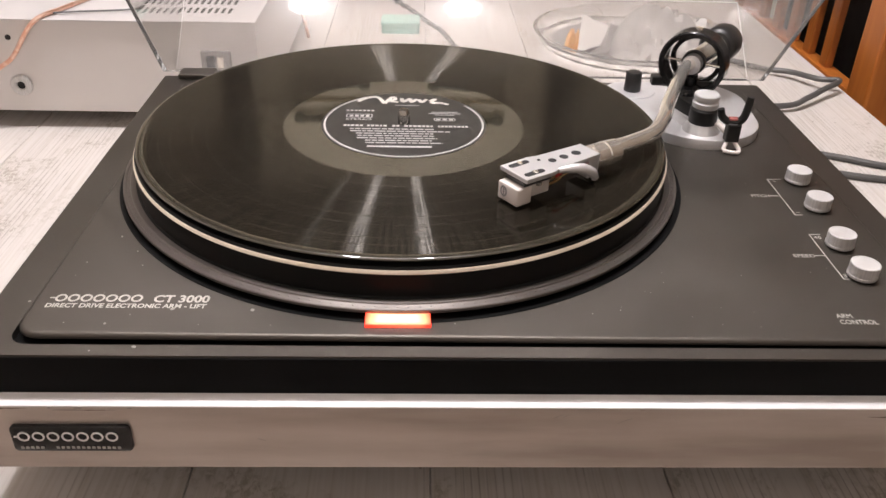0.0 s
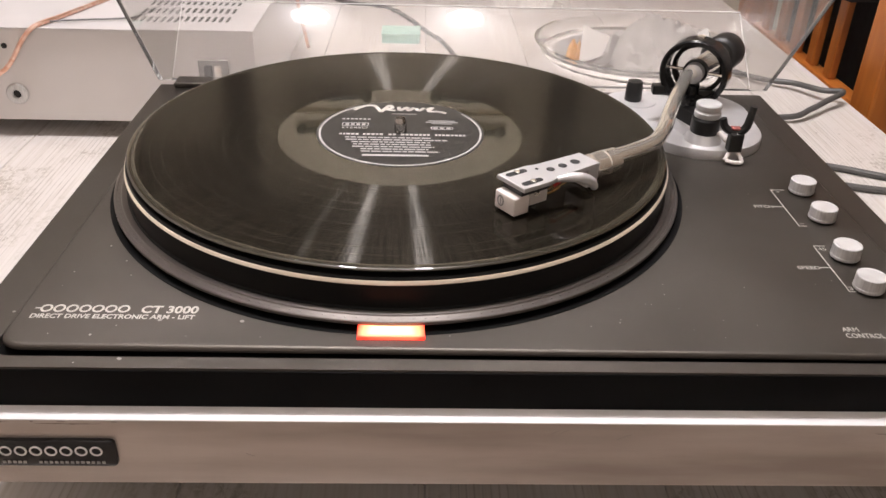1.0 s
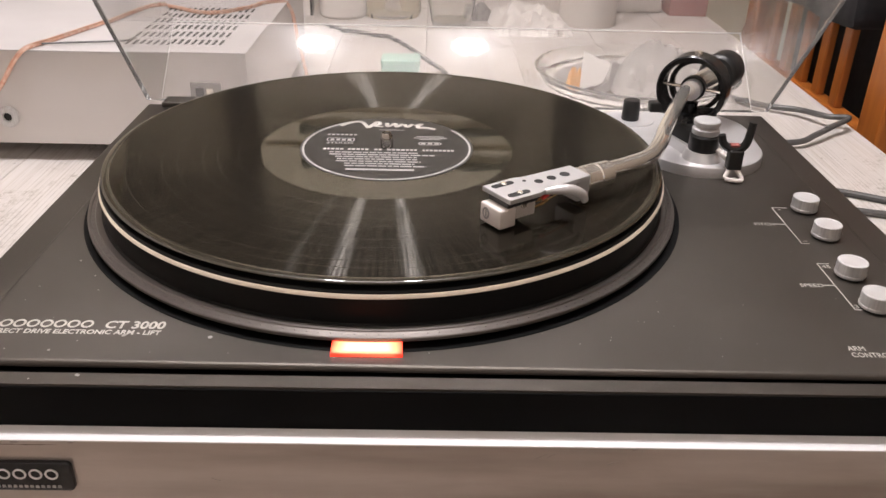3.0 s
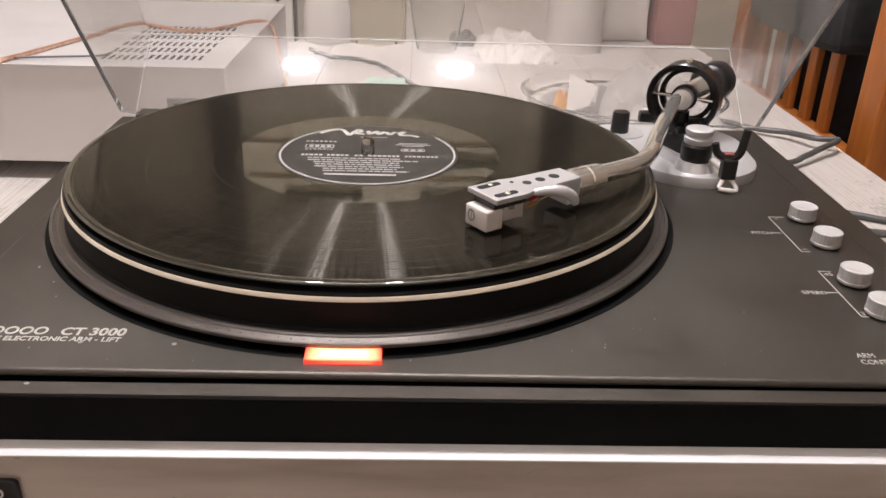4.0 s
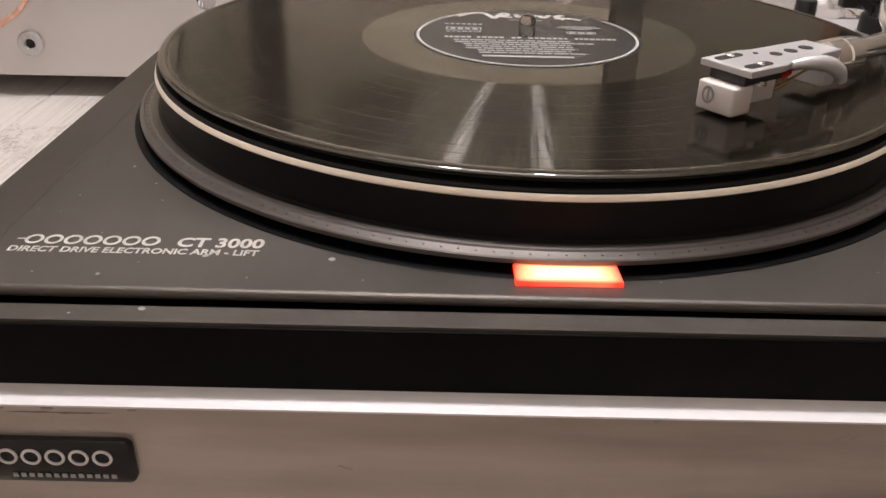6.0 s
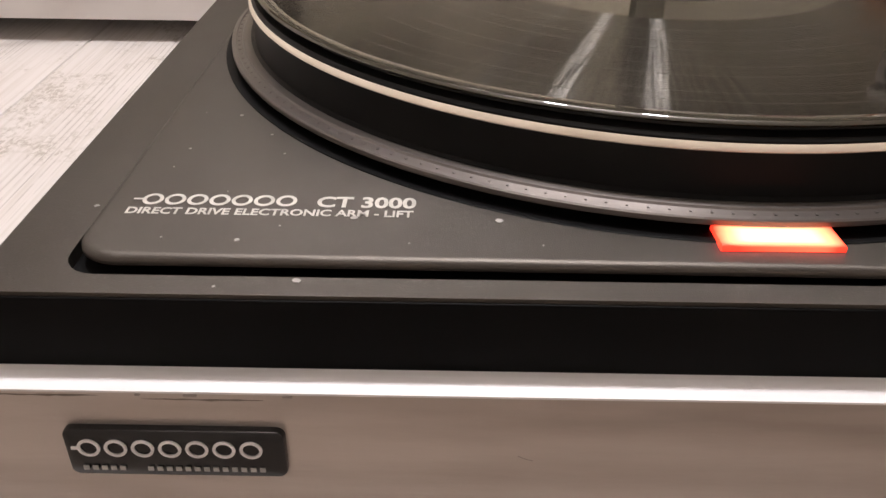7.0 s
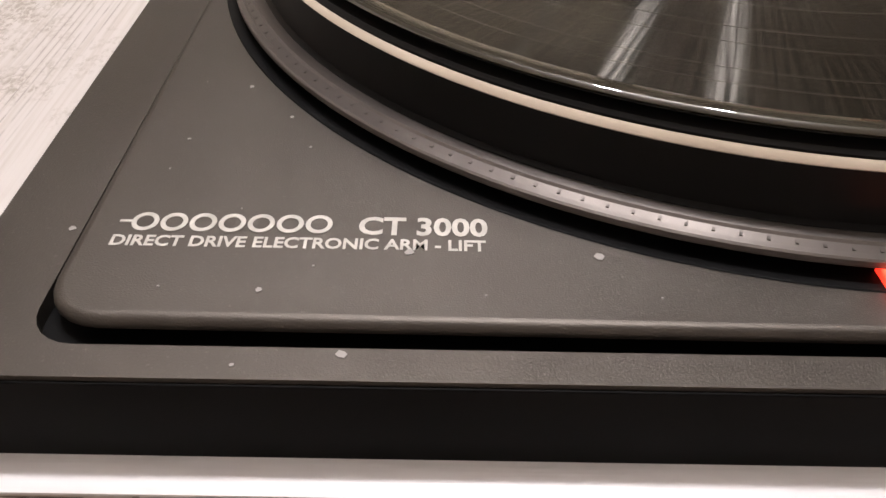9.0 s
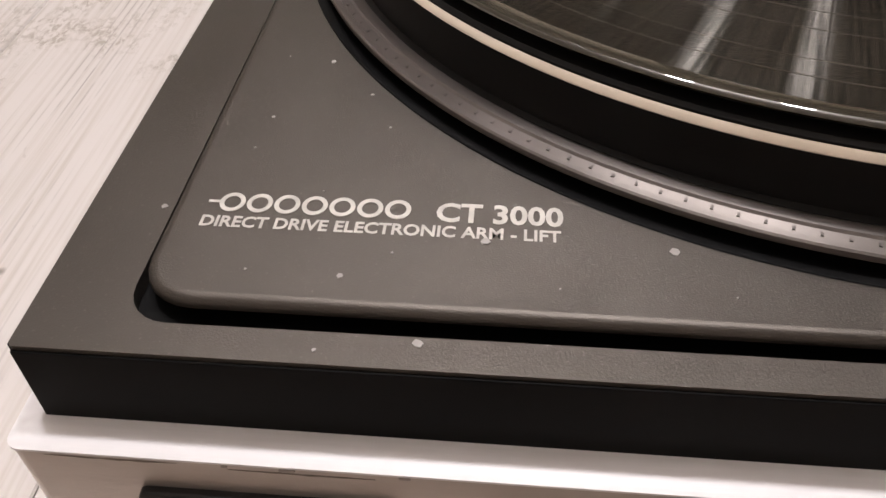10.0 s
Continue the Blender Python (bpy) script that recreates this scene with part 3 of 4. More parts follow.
def badge():
    y = FY
    m = pose(0, 0, 0, 90, 0, 0)
    bm = turn(prism(rounded(-0.1634, -0.1128, -0.0480, -0.0338, 0.0022), 0, 0.0022, 0.0006), Matrix.Translation((-0.0007, y + 0.0002, DECK - 0.0001)) @ m)
    b = part("badge", bm, M_BLACK_GLOSS, PLAYER, "glossy black name badge with silver marks", smooth=True)
    face = Matrix.Translation((-0.0007, y - 0.0021, DECK - 0.0001)) @ m
    x = -0.1578
    for i in range(7):
        # plain ring marks in place of the maker's name
        bm = turn(lathe([(0.00185, 0), (0.00255, 0), (0.00255, 0.0004), (0.00185, 0.0004)], 24), face @ Matrix.Translation((x, -0.0391, 0)) @ Matrix.Diagonal((1.03, 1.0, 1, 1)))
        part("ring_mark", bm, M_ALU_TRIM, b)
        x += 0.0062
    part("dash_mark", turn(box(-0.1618, -0.1600, -0.0395, -0.0388, 0, 0.0004), face), M_ALU_TRIM, b)
    for x0, x1 in ((-0.1602, -0.1496), (-0.1452, -0.1170)):
        n = max(3, round((x1 - x0) / 0.0021))
        for i in range(n):
            a = x0 + (x1 - x0) * i / n
            part("bar_mark", turn(box(a, a + 0.0013, -0.0460, -0.0448, 0, 0.0003), face), M_LABEL_PRINT, b)


def ink(x0, x1, y0, y1, name="printed_line", parent=None, z=None, mat=None):
    return part(name, box(x0, x1, y0, y1, Z(0.00002) if z is None else z, Z(0.00016) if z is None else z + 0.0001), mat or M_PRINT, parent or PLAYER)


def deck_print():
    p = PLAYER

    def flat(x, y, a=0):
        return pose(x, y, Z(0.00002), 0, 0, a)
    x = -0.1513
    for i in range(7):
        bm = lathe([(0.0018, 0), (0.0028, 0), (0.0028, 0.00012), (0.0018, 0.00012)], 24, m=Matrix.Diagonal((0.93, 1.02, 1, 1)), at=(x, -0.1449, Z(0.00002)))
        part("ring_print", bm, M_PRINT, p)
        x += 0.0056
    ink(-0.1562, -0.1538, -0.1452, -0.1445)
    letters("model_lettering", "CT 3000", 0.0249, 0.0054, M_PRINT, p, flat(-0.1100, -0.1476), "white printed lettering", bold=0.026)
    letters("lettering", "DIRECT DRIVE ELECTRONIC ARM - LIFT", 0.0706, 0.0031, M_PRINT, p, flat(-0.1562, -0.1521), "white printed lettering", bold=0.022)
    # pitch and speed brackets
    ink(0.2160, 0.21645, -0.0603, -0.0167)
    ink(0.2160, 0.2245, -0.01705, -0.0166)
    ink(0.2160, 0.2205, -0.0604, -0.05995)
    ink(0.2102, 0.2160, -0.0381, -0.03765)
    letters("lettering", "PITCH", 0.0105, 0.0030, M_PRINT, p, flat(0.1994, -0.0394))
    letters("lettering", "+", 0.0022, 0.0020, M_PRINT, p, flat(0.2185, -0.0205))
    letters("lettering", "-", 0.0022, 0.0008, M_PRINT, p, flat(0.2180, -0.0580))
    ink(0.2152, 0.21565, -0.1243, -0.0812)
    ink(0.2152, 0.2213, -0.0817, -0.08125)
    ink(0.2152, 0.2202, -0.1243, -0.12385)
    ink(0.2102, 0.2152, -0.1029, -0.10245)
    letters("lettering", "SPEED", 0.0112, 0.0030, M_PRINT, p, flat(0.1988, -0.1043))
    letters("lettering", "45", 0.0040, 0.0028, M_PRINT, p, flat(0.2167, -0.0858))
    letters("lettering", "33", 0.0040, 0.0028, M_PRINT, p, flat(0.2165, -0.1226))
    letters("lettering", "ARM", 0.0072, 0.0032, M_PRINT, p, flat(0.1985, -0.1560))
    letters("lettering", "CONTROL", 0.0172, 0.0032, M_PRINT, p, flat(0.1984, -0.1606))


def knob(x, y):
    k = part("knob", lathe([(0, 0.0010), (0.0070, 0.0010), (0.0072, 0.0014), (0.0072, 0.0024), (0.0070, 0.0026), (0.0070, 0.0079), (0.0068, 0.0081), (0.0064, 0.0081)], 48, False, at=(x, y, Z(0))), M_KNOB, PLAYER, "silver control knob", smooth=True)
    cap = part("knob_cap", lathe([(0.0066, 0.0080), (0.0065, 0.0082), (0.0060, 0.0082), (0.0058, 0.0080), (0, 0.0079)], 48, False), M_KNOB_TOP, k, smooth=True)
    cap.location = (x, y, Z(0))
    part("collar", lathe([(0, 0), (0.0064, 0), (0.0064, 0.0011), (0, 0.0011)], 32, False, at=(x, y, Z(0))), M_BLACK, k)


def power_lamp():
    out = [(-0.0141, -0.1655), (0.0147, -0.1653), (0.0144, -0.1560), (-0.0143, -0.1560)]
    part("pilot_lamp", prism(out, Z(-0.001), Z(0.0016), 0.0005), M_LENS, PLAYER, "glowing orange pilot lamp", smooth=True)


def platter():
    p = PLAYER
    z = Z(0)
    # thin black sheet on the deck, painting the shade under the flange
    part("platter_shade_ring", lathe([(0.120, 0.0003), (0.1624, 0.0003), (0.1627, 0.0001), (0.120, 0.0001)], 160, at=(0.0004, 0, z)), M_FASCIA_SHADE, p, "flat black ring for the shade under the platter")
    pl = part("platter", lathe([(0, 0.0045), (0.1528, 0.0045), (0.1528, 0.0062), (0.1515, 0.0068), (0.1515, 0.0212), (0.1508, 0.0220), (0.1480, 0.0222), (0, 0.0222)], 192, False, at=(0, 0, z)), M_PLATTER, p, "black platter with a cream ring", smooth=True)
    part("platter_stripe", lathe([(0.1508, 0.0185), (0.1520, 0.0185), (0.1524, 0.0189), (0.1520, 0.0202), (0.1516, 0.0206), (0.1508, 0.0207)], 192, at=(0, 0, z)), M_STRIPE, pl, "cream ring round the platter", smooth=True)
    fl = part("platter_flange", lathe([(0.1500, 0.0030), (0.1595, 0.0030), (0.1598, 0.0034), (0.1598, 0.0046), (0.1594, 0.0050), (0.1582, 0.0052), (0.1580, 0.0049), (0.1560, 0.0054), (0.1556, 0.0060), (0.1540, 0.0062), (0.1530, 0.0060), (0.1500, 0.0060)], 192), M_FLANGE, pl, "dull metal strobe rim", smooth=True)
    fl.location = (0, 0, z)
    # strobe notches
    bm = bmesh.new()
    n = 200
    for i in range(n):
        a = 2 * math.pi * i / n
        box(-0.0005, 0.0005, -0.0003, 0.0003, -0.0002, 0.00002, bm=bm)
        turn(bm, Matrix.Translation((0.1570 * math.cos(a), 0.1570 * math.sin(a), z + 0.00525)) @ Matrix.Rotation(a, 4, "Z"), bm.verts[-8:])
    tagged(part("strobe_band", bm, M_FLANGE_MARK, pl), kind="stuff")
    part("platter_mat", lathe([(0, 0.0222), (0.1470, 0.0222), (0.1478, 0.0228), (0.1478, 0.0236), (0.1470, 0.0240), (0, 0.0240)], 128, False, at=(0, 0, z)), M_RUBBER, pl, "black rubber mat", smooth=True)
    part("spindle", lathe([(0, 0.020), (0.0035, 0.020), (0.0036, 0.0300), (0.0034, 0.0325), (0.0026, 0.0340), (0.0012, 0.0346), (0, 0.0347)], 32, False, at=(0, 0, z)), M_STEEL, p, "steel spindle", smooth=True)


def record():
    t = thing("vinyl_record", "black vinyl record with black label on the platter", "record", at=(0, 0, Z(0.0240)))
    top = 0.0017
    # groove bands with smooth gaps between the tracks
    gaps = (0.0812, 0.0921, 0.0998, 0.1127, 0.1204, 0.1322, 0.1385)
    prof = [(0.0700, top - 0.00025)]
    for g in gaps:
        prof += [(g - 0.0004, top - 0.00025), (g + 0.0004, top - 0.00025)]
    prof.append((0.1462, top - 0.00025))
    part("playing_surface", lathe([(r, z) for r, z in prof], 192, False), M_VINYL, t, "finely grooved playing surface")
    for g in gaps:
        part("track_gap", lathe([(g - 0.00013, top - 0.00027), (g - 0.00013, top - 0.00022), (g + 0.00013, top - 0.00022), (g + 0.00013, top - 0.00027)], 160), M_GAP, t)
    part("edge", lathe([(0.1462, top - 0.00025), (0.1466, top), (0.1490, top), (0.1500, top - 0.0003), (0.1505, top - 0.0009), (0.1500, 0.0002), (0.1470, 0), (0.05, 0), (0.05, top - 0.0008), (0.1460, top - 0.0008)], 192), M_WAX, t, "smooth rounded rim of the record", smooth=True)
    part("dead_wax", lathe([(0.0482, top - 0.00025), (0.0700, top - 0.00025), (0.0702, top - 0.0006), (0.0482, top - 0.0006)], 160), M_WAX, t, "mirror-smooth run-out area")
    lab = part("label", lathe([(0.0036, top - 0.0006), (0.0036, top - 0.00008), (0.0482, top - 0.00012), (0.0482, top - 0.0006)], 128), M_LABEL, t, "black paper label with silver print")
    # silver ring, broken at the top by the mark
    bm = bmesh.new()
    n = 120
    a0, a1 = radians(118), radians(90 + 360 - 52)
    ring = []
    for i in range(n + 1):
        a = a0 + (a1 - a0) * i / n
        ring.append([bm.verts.new((r * math.cos(a), r * math.sin(a), z)) for r, z in ((0.0458, top - 0.0002), (0.0469, top - 0.0002), (0.0469, top - 0.00003), (0.0458, top - 0.00003))])
    for u, v in zip(ring, ring[1:]):
        for k in range(4):
            bm.faces.new((u[k], u[(k + 1) % 4], v[(k + 1) % 4], v[k]))
    bm.faces.new(ring[0])
    bm.faces.new(ring[-1])
    part("printed_ring", bm, M_LABEL_PRINT, lab)
    zt = top - 0.00006
    # brush-like mark in place of the maker's name
    mark = [((-0.029, 0.0330), (-0.023, 0.0395), (-0.017, 0.0400), (-0.0125, 0.0300)), ((-0.0125, 0.0300), (-0.008, 0.0410), (-0.006, 0.0370), (-0.0105, 0.0350), (-0.004, 0.0325)),
            ((-0.002, 0.0390), (-0.001, 0.0330), (0.003, 0.0385), (0.004, 0.0330), (0.0075, 0.0380)), ((0.0085, 0.0372), (0.0105, 0.0330), (0.0135, 0.0380)), ((0.015, 0.0350), (0.019, 0.0385), (0.0165, 0.0325), (0.0225, 0.0320), (0.027, 0.0295))]
    for s in mark:
        bm = tube([(x, y, 0) for x, y in s], 0.00125, 8, 5)
        bmesh.ops.scale(bm, vec=(1, 1, 0.06), verts=bm.verts)
        bmesh.ops.translate(bm, vec=(0, 0, zt), verts=bm.verts)
        part("brush_mark", bm, M_PRINT, lab)

    def bar(x0, x1, y0, y1):
        part("printed_bar", box(x0, x1, y0, y1, zt, zt + 0.00006), M_LABEL_PRINT, lab)
    bar(-0.006, 0.009, 0.0268, 0.0276)
    for i in range(7):
        bar(-0.0350 + 0.0025 * i, -0.0334 + 0.0025 * i, 0.0172, 0.0188)
    part("printed_frame", frame_prism(rounded(-0.0345, -0.0190, 0.0070, 0.0125, 0.0012), rounded(-0.0340, -0.0195, 0.0075, 0.0120, 0.0010), zt, zt + 0.00006), M_LABEL_PRINT, lab)
    for i in range(4):
        bar(-0.0325 + 0.0032 * i, -0.0304 + 0.0032 * i, 0.0083, 0.0112)
    letters("lettering", "STEREO", 0.0150, 0.0022, M_LABEL_PRINT, lab, pose(-0.0343, 0.0035, zt), depth=0.00006)
    part("printed_frame", frame_prism(rounded(0.0175, 0.0305, 0.0035, 0.0080, 0.002), rounded(0.0180, 0.0300, 0.0040, 0.0075, 0.0016), zt, zt + 0.00006), M_LABEL_PRINT, lab)
    for i in range(3):
        bar(0.0190 + 0.0038 * i, 0.0215 + 0.0038 * i, 0.0047, 0.0068)
    for i, w in enumerate((0.016, 0.019, 0.012)):
        bar(0.0240 - w / 2, 0.0240 + w / 2, 0.0165 - 0.0022 * i, 0.0173 - 0.0022 * i)
    rnd = random.Random(4)
    x = -0.037
    while x < 0.036:
        w = 0.0012 + 0.0010 * rnd.random()
        if rnd.random() > 0.12:
            bar(x, x + w, -0.0058, -0.0036)
        x += w + 0.0006
    for i in range(7):
        y = -0.0100 - 0.0032 * i
        half = math.sqrt(0.042 ** 2 - y * y) * 0.86
        x = -half * (0.75 + 0.15 * rnd.random())
        end = half * (0.45 + 0.45 * rnd.random())
        while x < end:
            w = 0.0020 + 0.0045 * rnd.random()
            bar(x, min(x + w, end), y, y + 0.0013)
            x += w + 0.0007
    bar(-0.020, 0.016, -0.0345, -0.0325)


def lid():
    """The open clear cover: a five-sided shell hinged at the back of the deck."""
    a = Vector((0, -0.629, 0.777))
    low, fold = Vector((0, 0.1759, Z(-0.0085))), Vector((0, 0.2305, Z(0.0386)))
    prof = [Vector((0, 0.1475, Z(0.0018))), low]
    # the short panel is bowed outwards by less than a millimetre
    side = (fold - low).normalized()
    out_way, span = Vector((0, -side.z, side.y)), (fold - low).length
    for i in range(1, 18):
        d = span * i / 18
        prof.append(low + side * d + out_way * 0.53 * d * (span - d))
    bend = len(prof)
    b = Vector((0, -0.600, 0.800))
    prof += [fold, fold + 0.335 * b, prof[0] + 0.345 * a]
    last = len(prof) - 1
    x0, x1, th = XL - 0.0005, XR + 0.0035, 0.0034
    mid = (prof[0] + prof[1] + prof[bend] + prof[bend + 1] + prof[last]) / 5

    def ring(x, shrink):
        out = []
        for i, p in enumerate(prof):
            d = Vector((0, 0, 0))
            if shrink:
                ways = []
                for u, v in ((i - 1, i), (i, i + 1)):
                    if 1 <= u and v <= last:
                        e = (prof[v] - prof[u]).normalized()
                        nn = Vector((0, -e.z, e.y))
                        ways.append(nn if nn.dot(mid - p) > 0 else -nn)
                if len(ways) == 2:
                    d = (ways[0] + ways[1]) / (1 + ways[0].dot(ways[1]))
                elif ways:
                    d = ways[0]
            out.append(Vector((x, p.y, p.z)) + d * th)
        return out
    bm = bmesh.new()
    o0 = [bm.verts.new(v) for v in ring(x0, False)]
    o1 = [bm.verts.new(v) for v in ring(x1, False)]
    i0 = [bm.verts.new(v) for v in ring(x0 + th, True)]
    i1 = [bm.verts.new(v) for v in ring(x1 - th, True)]
    for loop in (o0, o1, i0, i1):
        bm.faces.new(loop)
    for k in range(1, last):
        bm.faces.new((o0[k], o0[k + 1], o1[k + 1], o1[k]))
        bm.faces.new((i0[k], i0[k + 1], i1[k + 1], i1[k]))
    # open rim
    for c, d in ((last, 0), (0, 1)):
        bm.faces.new((o0[c], o0[d], i0[d], i0[c]))
        bm.faces.new((o1[c], o1[d], i1[d], i1[c]))
    bm.faces.new((o0[last], o1[last], i1[last], i0[last]))
    bm.faces.new((o0[1], o1[1], i1[1], i0[1]))
    bmesh.ops.recalc_face_normals(bm, faces=bm.faces)
    ob = part("dust_cover", bm, M_LID, PLAYER, "clear acrylic dust cover standing open")
    ob.visible_shadow = False
    runs = [((x0, bend), (x1, bend))] + [((x, a), (x, b)) for x in (x0 + 0.001, x1 - 0.001) for a, b in ((1, bend), (bend, bend + 1))]
    for (xa, a), (xb, b) in runs:
        pa, pb = (prof[k] + (mid - prof[k]).normalized() * 0.0042 for k in (a, b))
        bm = gauge((xa, pa.y, pa.z), (xb, pb.y, pb.z), 0.0006, 0.0006, 8)
        part("lid_seam", bm, M_SEAM, ob, "pale polished corner seam").visible_shadow = False
    for x in (-0.157, 0.215):
        part("hinge", box(x - 0.013, x + 0.013, 0.141, 0.157, Z(-0.002), Z(0.0018), 0.001), M_DECK, PLAYER, "black lid hinge")


def gauge(a, b, r0, r1=None, sides=32):
    """A straight round bar from a to b."""
    a, b = Vector(a), Vector(b)
    d = b - a
    m = Matrix.Translation(a) @ d.to_track_quat("Z", "Y").to_matrix().to_4x4()
    return lathe([(0, 0), (r0, 0), (r1 or r0, d.length), (0, d.length)], sides, False, m=m)


def tonearm():
    arm = part("arm_base", prism(hull([(0.196, 0.0625, 0.0392), (0.161, 0.110, 0.0185), (0.204, 0.096, 0.034)]), Z(0), Z(0.0068), 0.0010), M_SILVER, PLAYER, "silver tonearm base plate", smooth=True)
    # pillar wedge and its black block
    part("pillar_foot", lathe([(0, 0.0068), (0.0120, 0.0068), (0.0098, 0.0125), (0, 0.0125)], 32, False, at=(0.1915, 0.0405, Z(0))), M_SILVER, arm, smooth=True)
    part("pillar_rail", prism(hull([(0.1915, 0.042, 0.009), (0.186, 0.072, 0.012)]), Z(0.0068), Z(0.0140), 0.0015), M_SILVER, arm, smooth=True)
    part("pillar_block", prism(hull([(0.190, 0.048, 0.0075), (0.186, 0.070, 0.0115)]), Z(0.0140), Z(0.0225), 0.0012), M_BLACK, arm, smooth=True)
    part("pivot_post", lathe([(0, 0.0225), (0.0105, 0.0225), (0.0095, 0.0265), (0.006, 0.028), (0.006, 0.034), (0, 0.034)], 32, False, at=(0.1865, 0.068, Z(0))), M_BLACK_GLOSS, arm, smooth=True)
    part("pivot_ear", box(0.1635, 0.1715, 0.0700, 0.0770, Z(0.0250), Z(0.0315), 0.001), M_BLACK, arm)
    part("pivot_bar", tube([(0.1660, 0.0735, Z(0.0275)), (0.1865, 0.0700, Z(0.0265)), (0.205, 0.0665, Z(0.0275))], 0.0028, 10, 4), M_BLACK, arm)
    # anti-skate dial
    dial = part("bias_dial", lathe([(0, 0.0125), (0.0086, 0.0125), (0.0090, 0.0140), (0.0090, 0.0215), (0.0080, 0.0228), (0, 0.0228)], 32, False, at=(0.1912, 0.0400, Z(0))), M_BLACK, arm, smooth=True)
    part("bias_knob", lathe([(0, 0.0228), (0.0078, 0.0228), (0.0082, 0.0235), (0.0082, 0.0262), (0.0072, 0.0268), (0.0066, 0.0272), (0.0066, 0.0282), (0.0078, 0.0285), (0.0080, 0.0292), (0.0080, 0.0310), (0.0074, 0.0316), (0, 0.0314)], 40, False, at=(0.1912, 0.0400, Z(0))), M_KNOB_TOP, arm, "silver anti-skate knob", smooth=True)
    # cueing post on its round boss
    part("cue_boss", lathe([(0, 0.0068), (0.0165, 0.0068), (0.0162, 0.0076), (0, 0.0078)], 48, False, at=(0.161, 0.109, Z(0))), M_SILVER, arm, smooth=True)
    part("cue_post", lathe([(0, 0.0076), (0.0058, 0.0076), (0.0060, 0.0085), (0.0056, 0.0205), (0.0050, 0.0214), (0, 0.0215)], 32, False, at=(0.161, 0.108, Z(0))), M_BLACK, arm, "black cueing post", smooth=True)
    # gimbal rings, axis along the arm
    c = Vector((0.1882, 0.0680, Z(0.0424)))
    axis = Vector((0.50, 0.865, 0.02)).normalized()
    q = axis.to_track_quat("Z", "X").to_matrix().to_4x4()
    m = Matrix.Translation(c) @ q
    part("gimbal_ring", lathe([(0.0180, -0.0068), (0.0208, -0.0074), (0.0217, -0.0064), (0.0217, 0.0058), (0.0208, 0.0066), (0.0180, 0.0060)], 72, m=m), M_BLACK_GLOSS, arm, "glossy black gimbal ring", smooth=True)
    part("gimbal_inner_ring", lathe([(0.0140, -0.0020), (0.0168, -0.0024), (0.0172, 0.0024), (0.0140, 0.0020)], 64, m=m @ Matrix.Translation((0, 0, 0.0075))), M_BLACK_GLOSS, arm, smooth=True)
    lat = Vector((0.865, -0.50, 0)).normalized()
    for s in (-1, 1):
        part("gimbal_screw", gauge(c + lat * 0.008 * s, c + lat * 0.0185 * s, 0.0011), M_CHROME, arm)
    part("gimbal_top_screw", gauge(c + Vector((0, 0, 0.0214)), c + Vector((0, 0, 0.0232)), 0.0024), M_CHROME, arm)
    hub_a, hub_b = c - axis * 0.007, Vector((0.2130, 0.1005, Z(0.0430)))
    part("hub", gauge(hub_a, c + axis * 0.006, 0.0062), M_SILVER, arm, "grey pivot hub", smooth=True)
    part("hub_band", gauge(c - axis * 0.001, c + axis * 0.002, 0.0078), M_BLACK, arm, smooth=True)
    part("rear_shaft", gauge(c + axis * 0.006, hub_b, 0.0066, 0.0074), M_CHROME, arm, smooth=True)
    cw = Vector((0.2185, 0.1090, Z(0.0420)))
    ca = (cw - c).normalized()
    part("counterweight", lathe([(0, 0), (0.0105, 0), (0.0120, 0.0012), (0.0127, 0.0025), (0.0127, 0.0185), (0.0118, 0.0200), (0, 0.0200)], 56, False, m=Matrix.Translation(cw - ca * 0.010) @ ca.to_track_quat("Z", "X").to_matrix().to_4x4()), M_BLACK, arm, "black counterweight", smooth=True)
    # arm tube
    pts = [c - axis * 0.004, (0.1805, 0.0585, Z(0.0425)), (0.1715, 0.0420, Z(0.0385)), (0.1585, 0.0130, Z(0.0345)), (0.1505, -0.0080, Z(0.0338)), (0.1400, -0.0280, Z(0.0338)), (0.1260, -0.0420, Z(0.0345)), (0.1135, -0.0525, Z(0.0355))]
    part("arm_tube", tube(pts, [0.0038, 0.0038, 0.0041, 0.0044, 0.0044, 0.0044, 0.0044, 0.0044], 20, 8), M_CHROME, arm, "bent chrome arm tube", smooth=True)
    # headshell in its own frame: s runs from the tip to the collar
    tip = Vector((0.0543, -0.0970, Z(0.0418)))
    back = Vector((0.0968, -0.0665, Z(0.0412)))
    sx = (back - tip).normalized()
    sy = Vector((-sx.y, sx.x, 0)).normalized()
    sz = sx.cross(sy)
    f = Matrix((( sx.x, sy.x, sz.x, tip.x), (sx.y, sy.y, sz.y, tip.y), (sx.z, sy.z, sz.z, tip.z), (0, 0, 0, 1)))
    length = (back - tip).length
    part("collar", turn(lathe([(0, 0), (0.0060, 0), (0.0068, 0.0006), (0.0068, 0.0085), (0.0062, 0.0090), (0.0062, 0.0098), (0.0068, 0.0102), (0.0064, 0.0185), (0.0050, 0.0190), (0, 0.0190)], 40, False), f @ Matrix.Translation((length + 0.0006, 0, -0.0058)) @ Matrix.Rotation(radians(90), 4, "Y")), M_CHROME, arm, "chrome locking collar", smooth=True)
    out = [(0, -0.0098), (0, 0.0098), (0.0175, 0.0100), (0.0235, 0.0085), (length, 0.0072), (length, -0.0072), (0.0235, -0.0085), (0.0175, -0.0100)]
    part("headshell", turn(prism(out, -0.0022, 0, 0.0004), f), M_SILVER, arm, "silver slotted headshell")
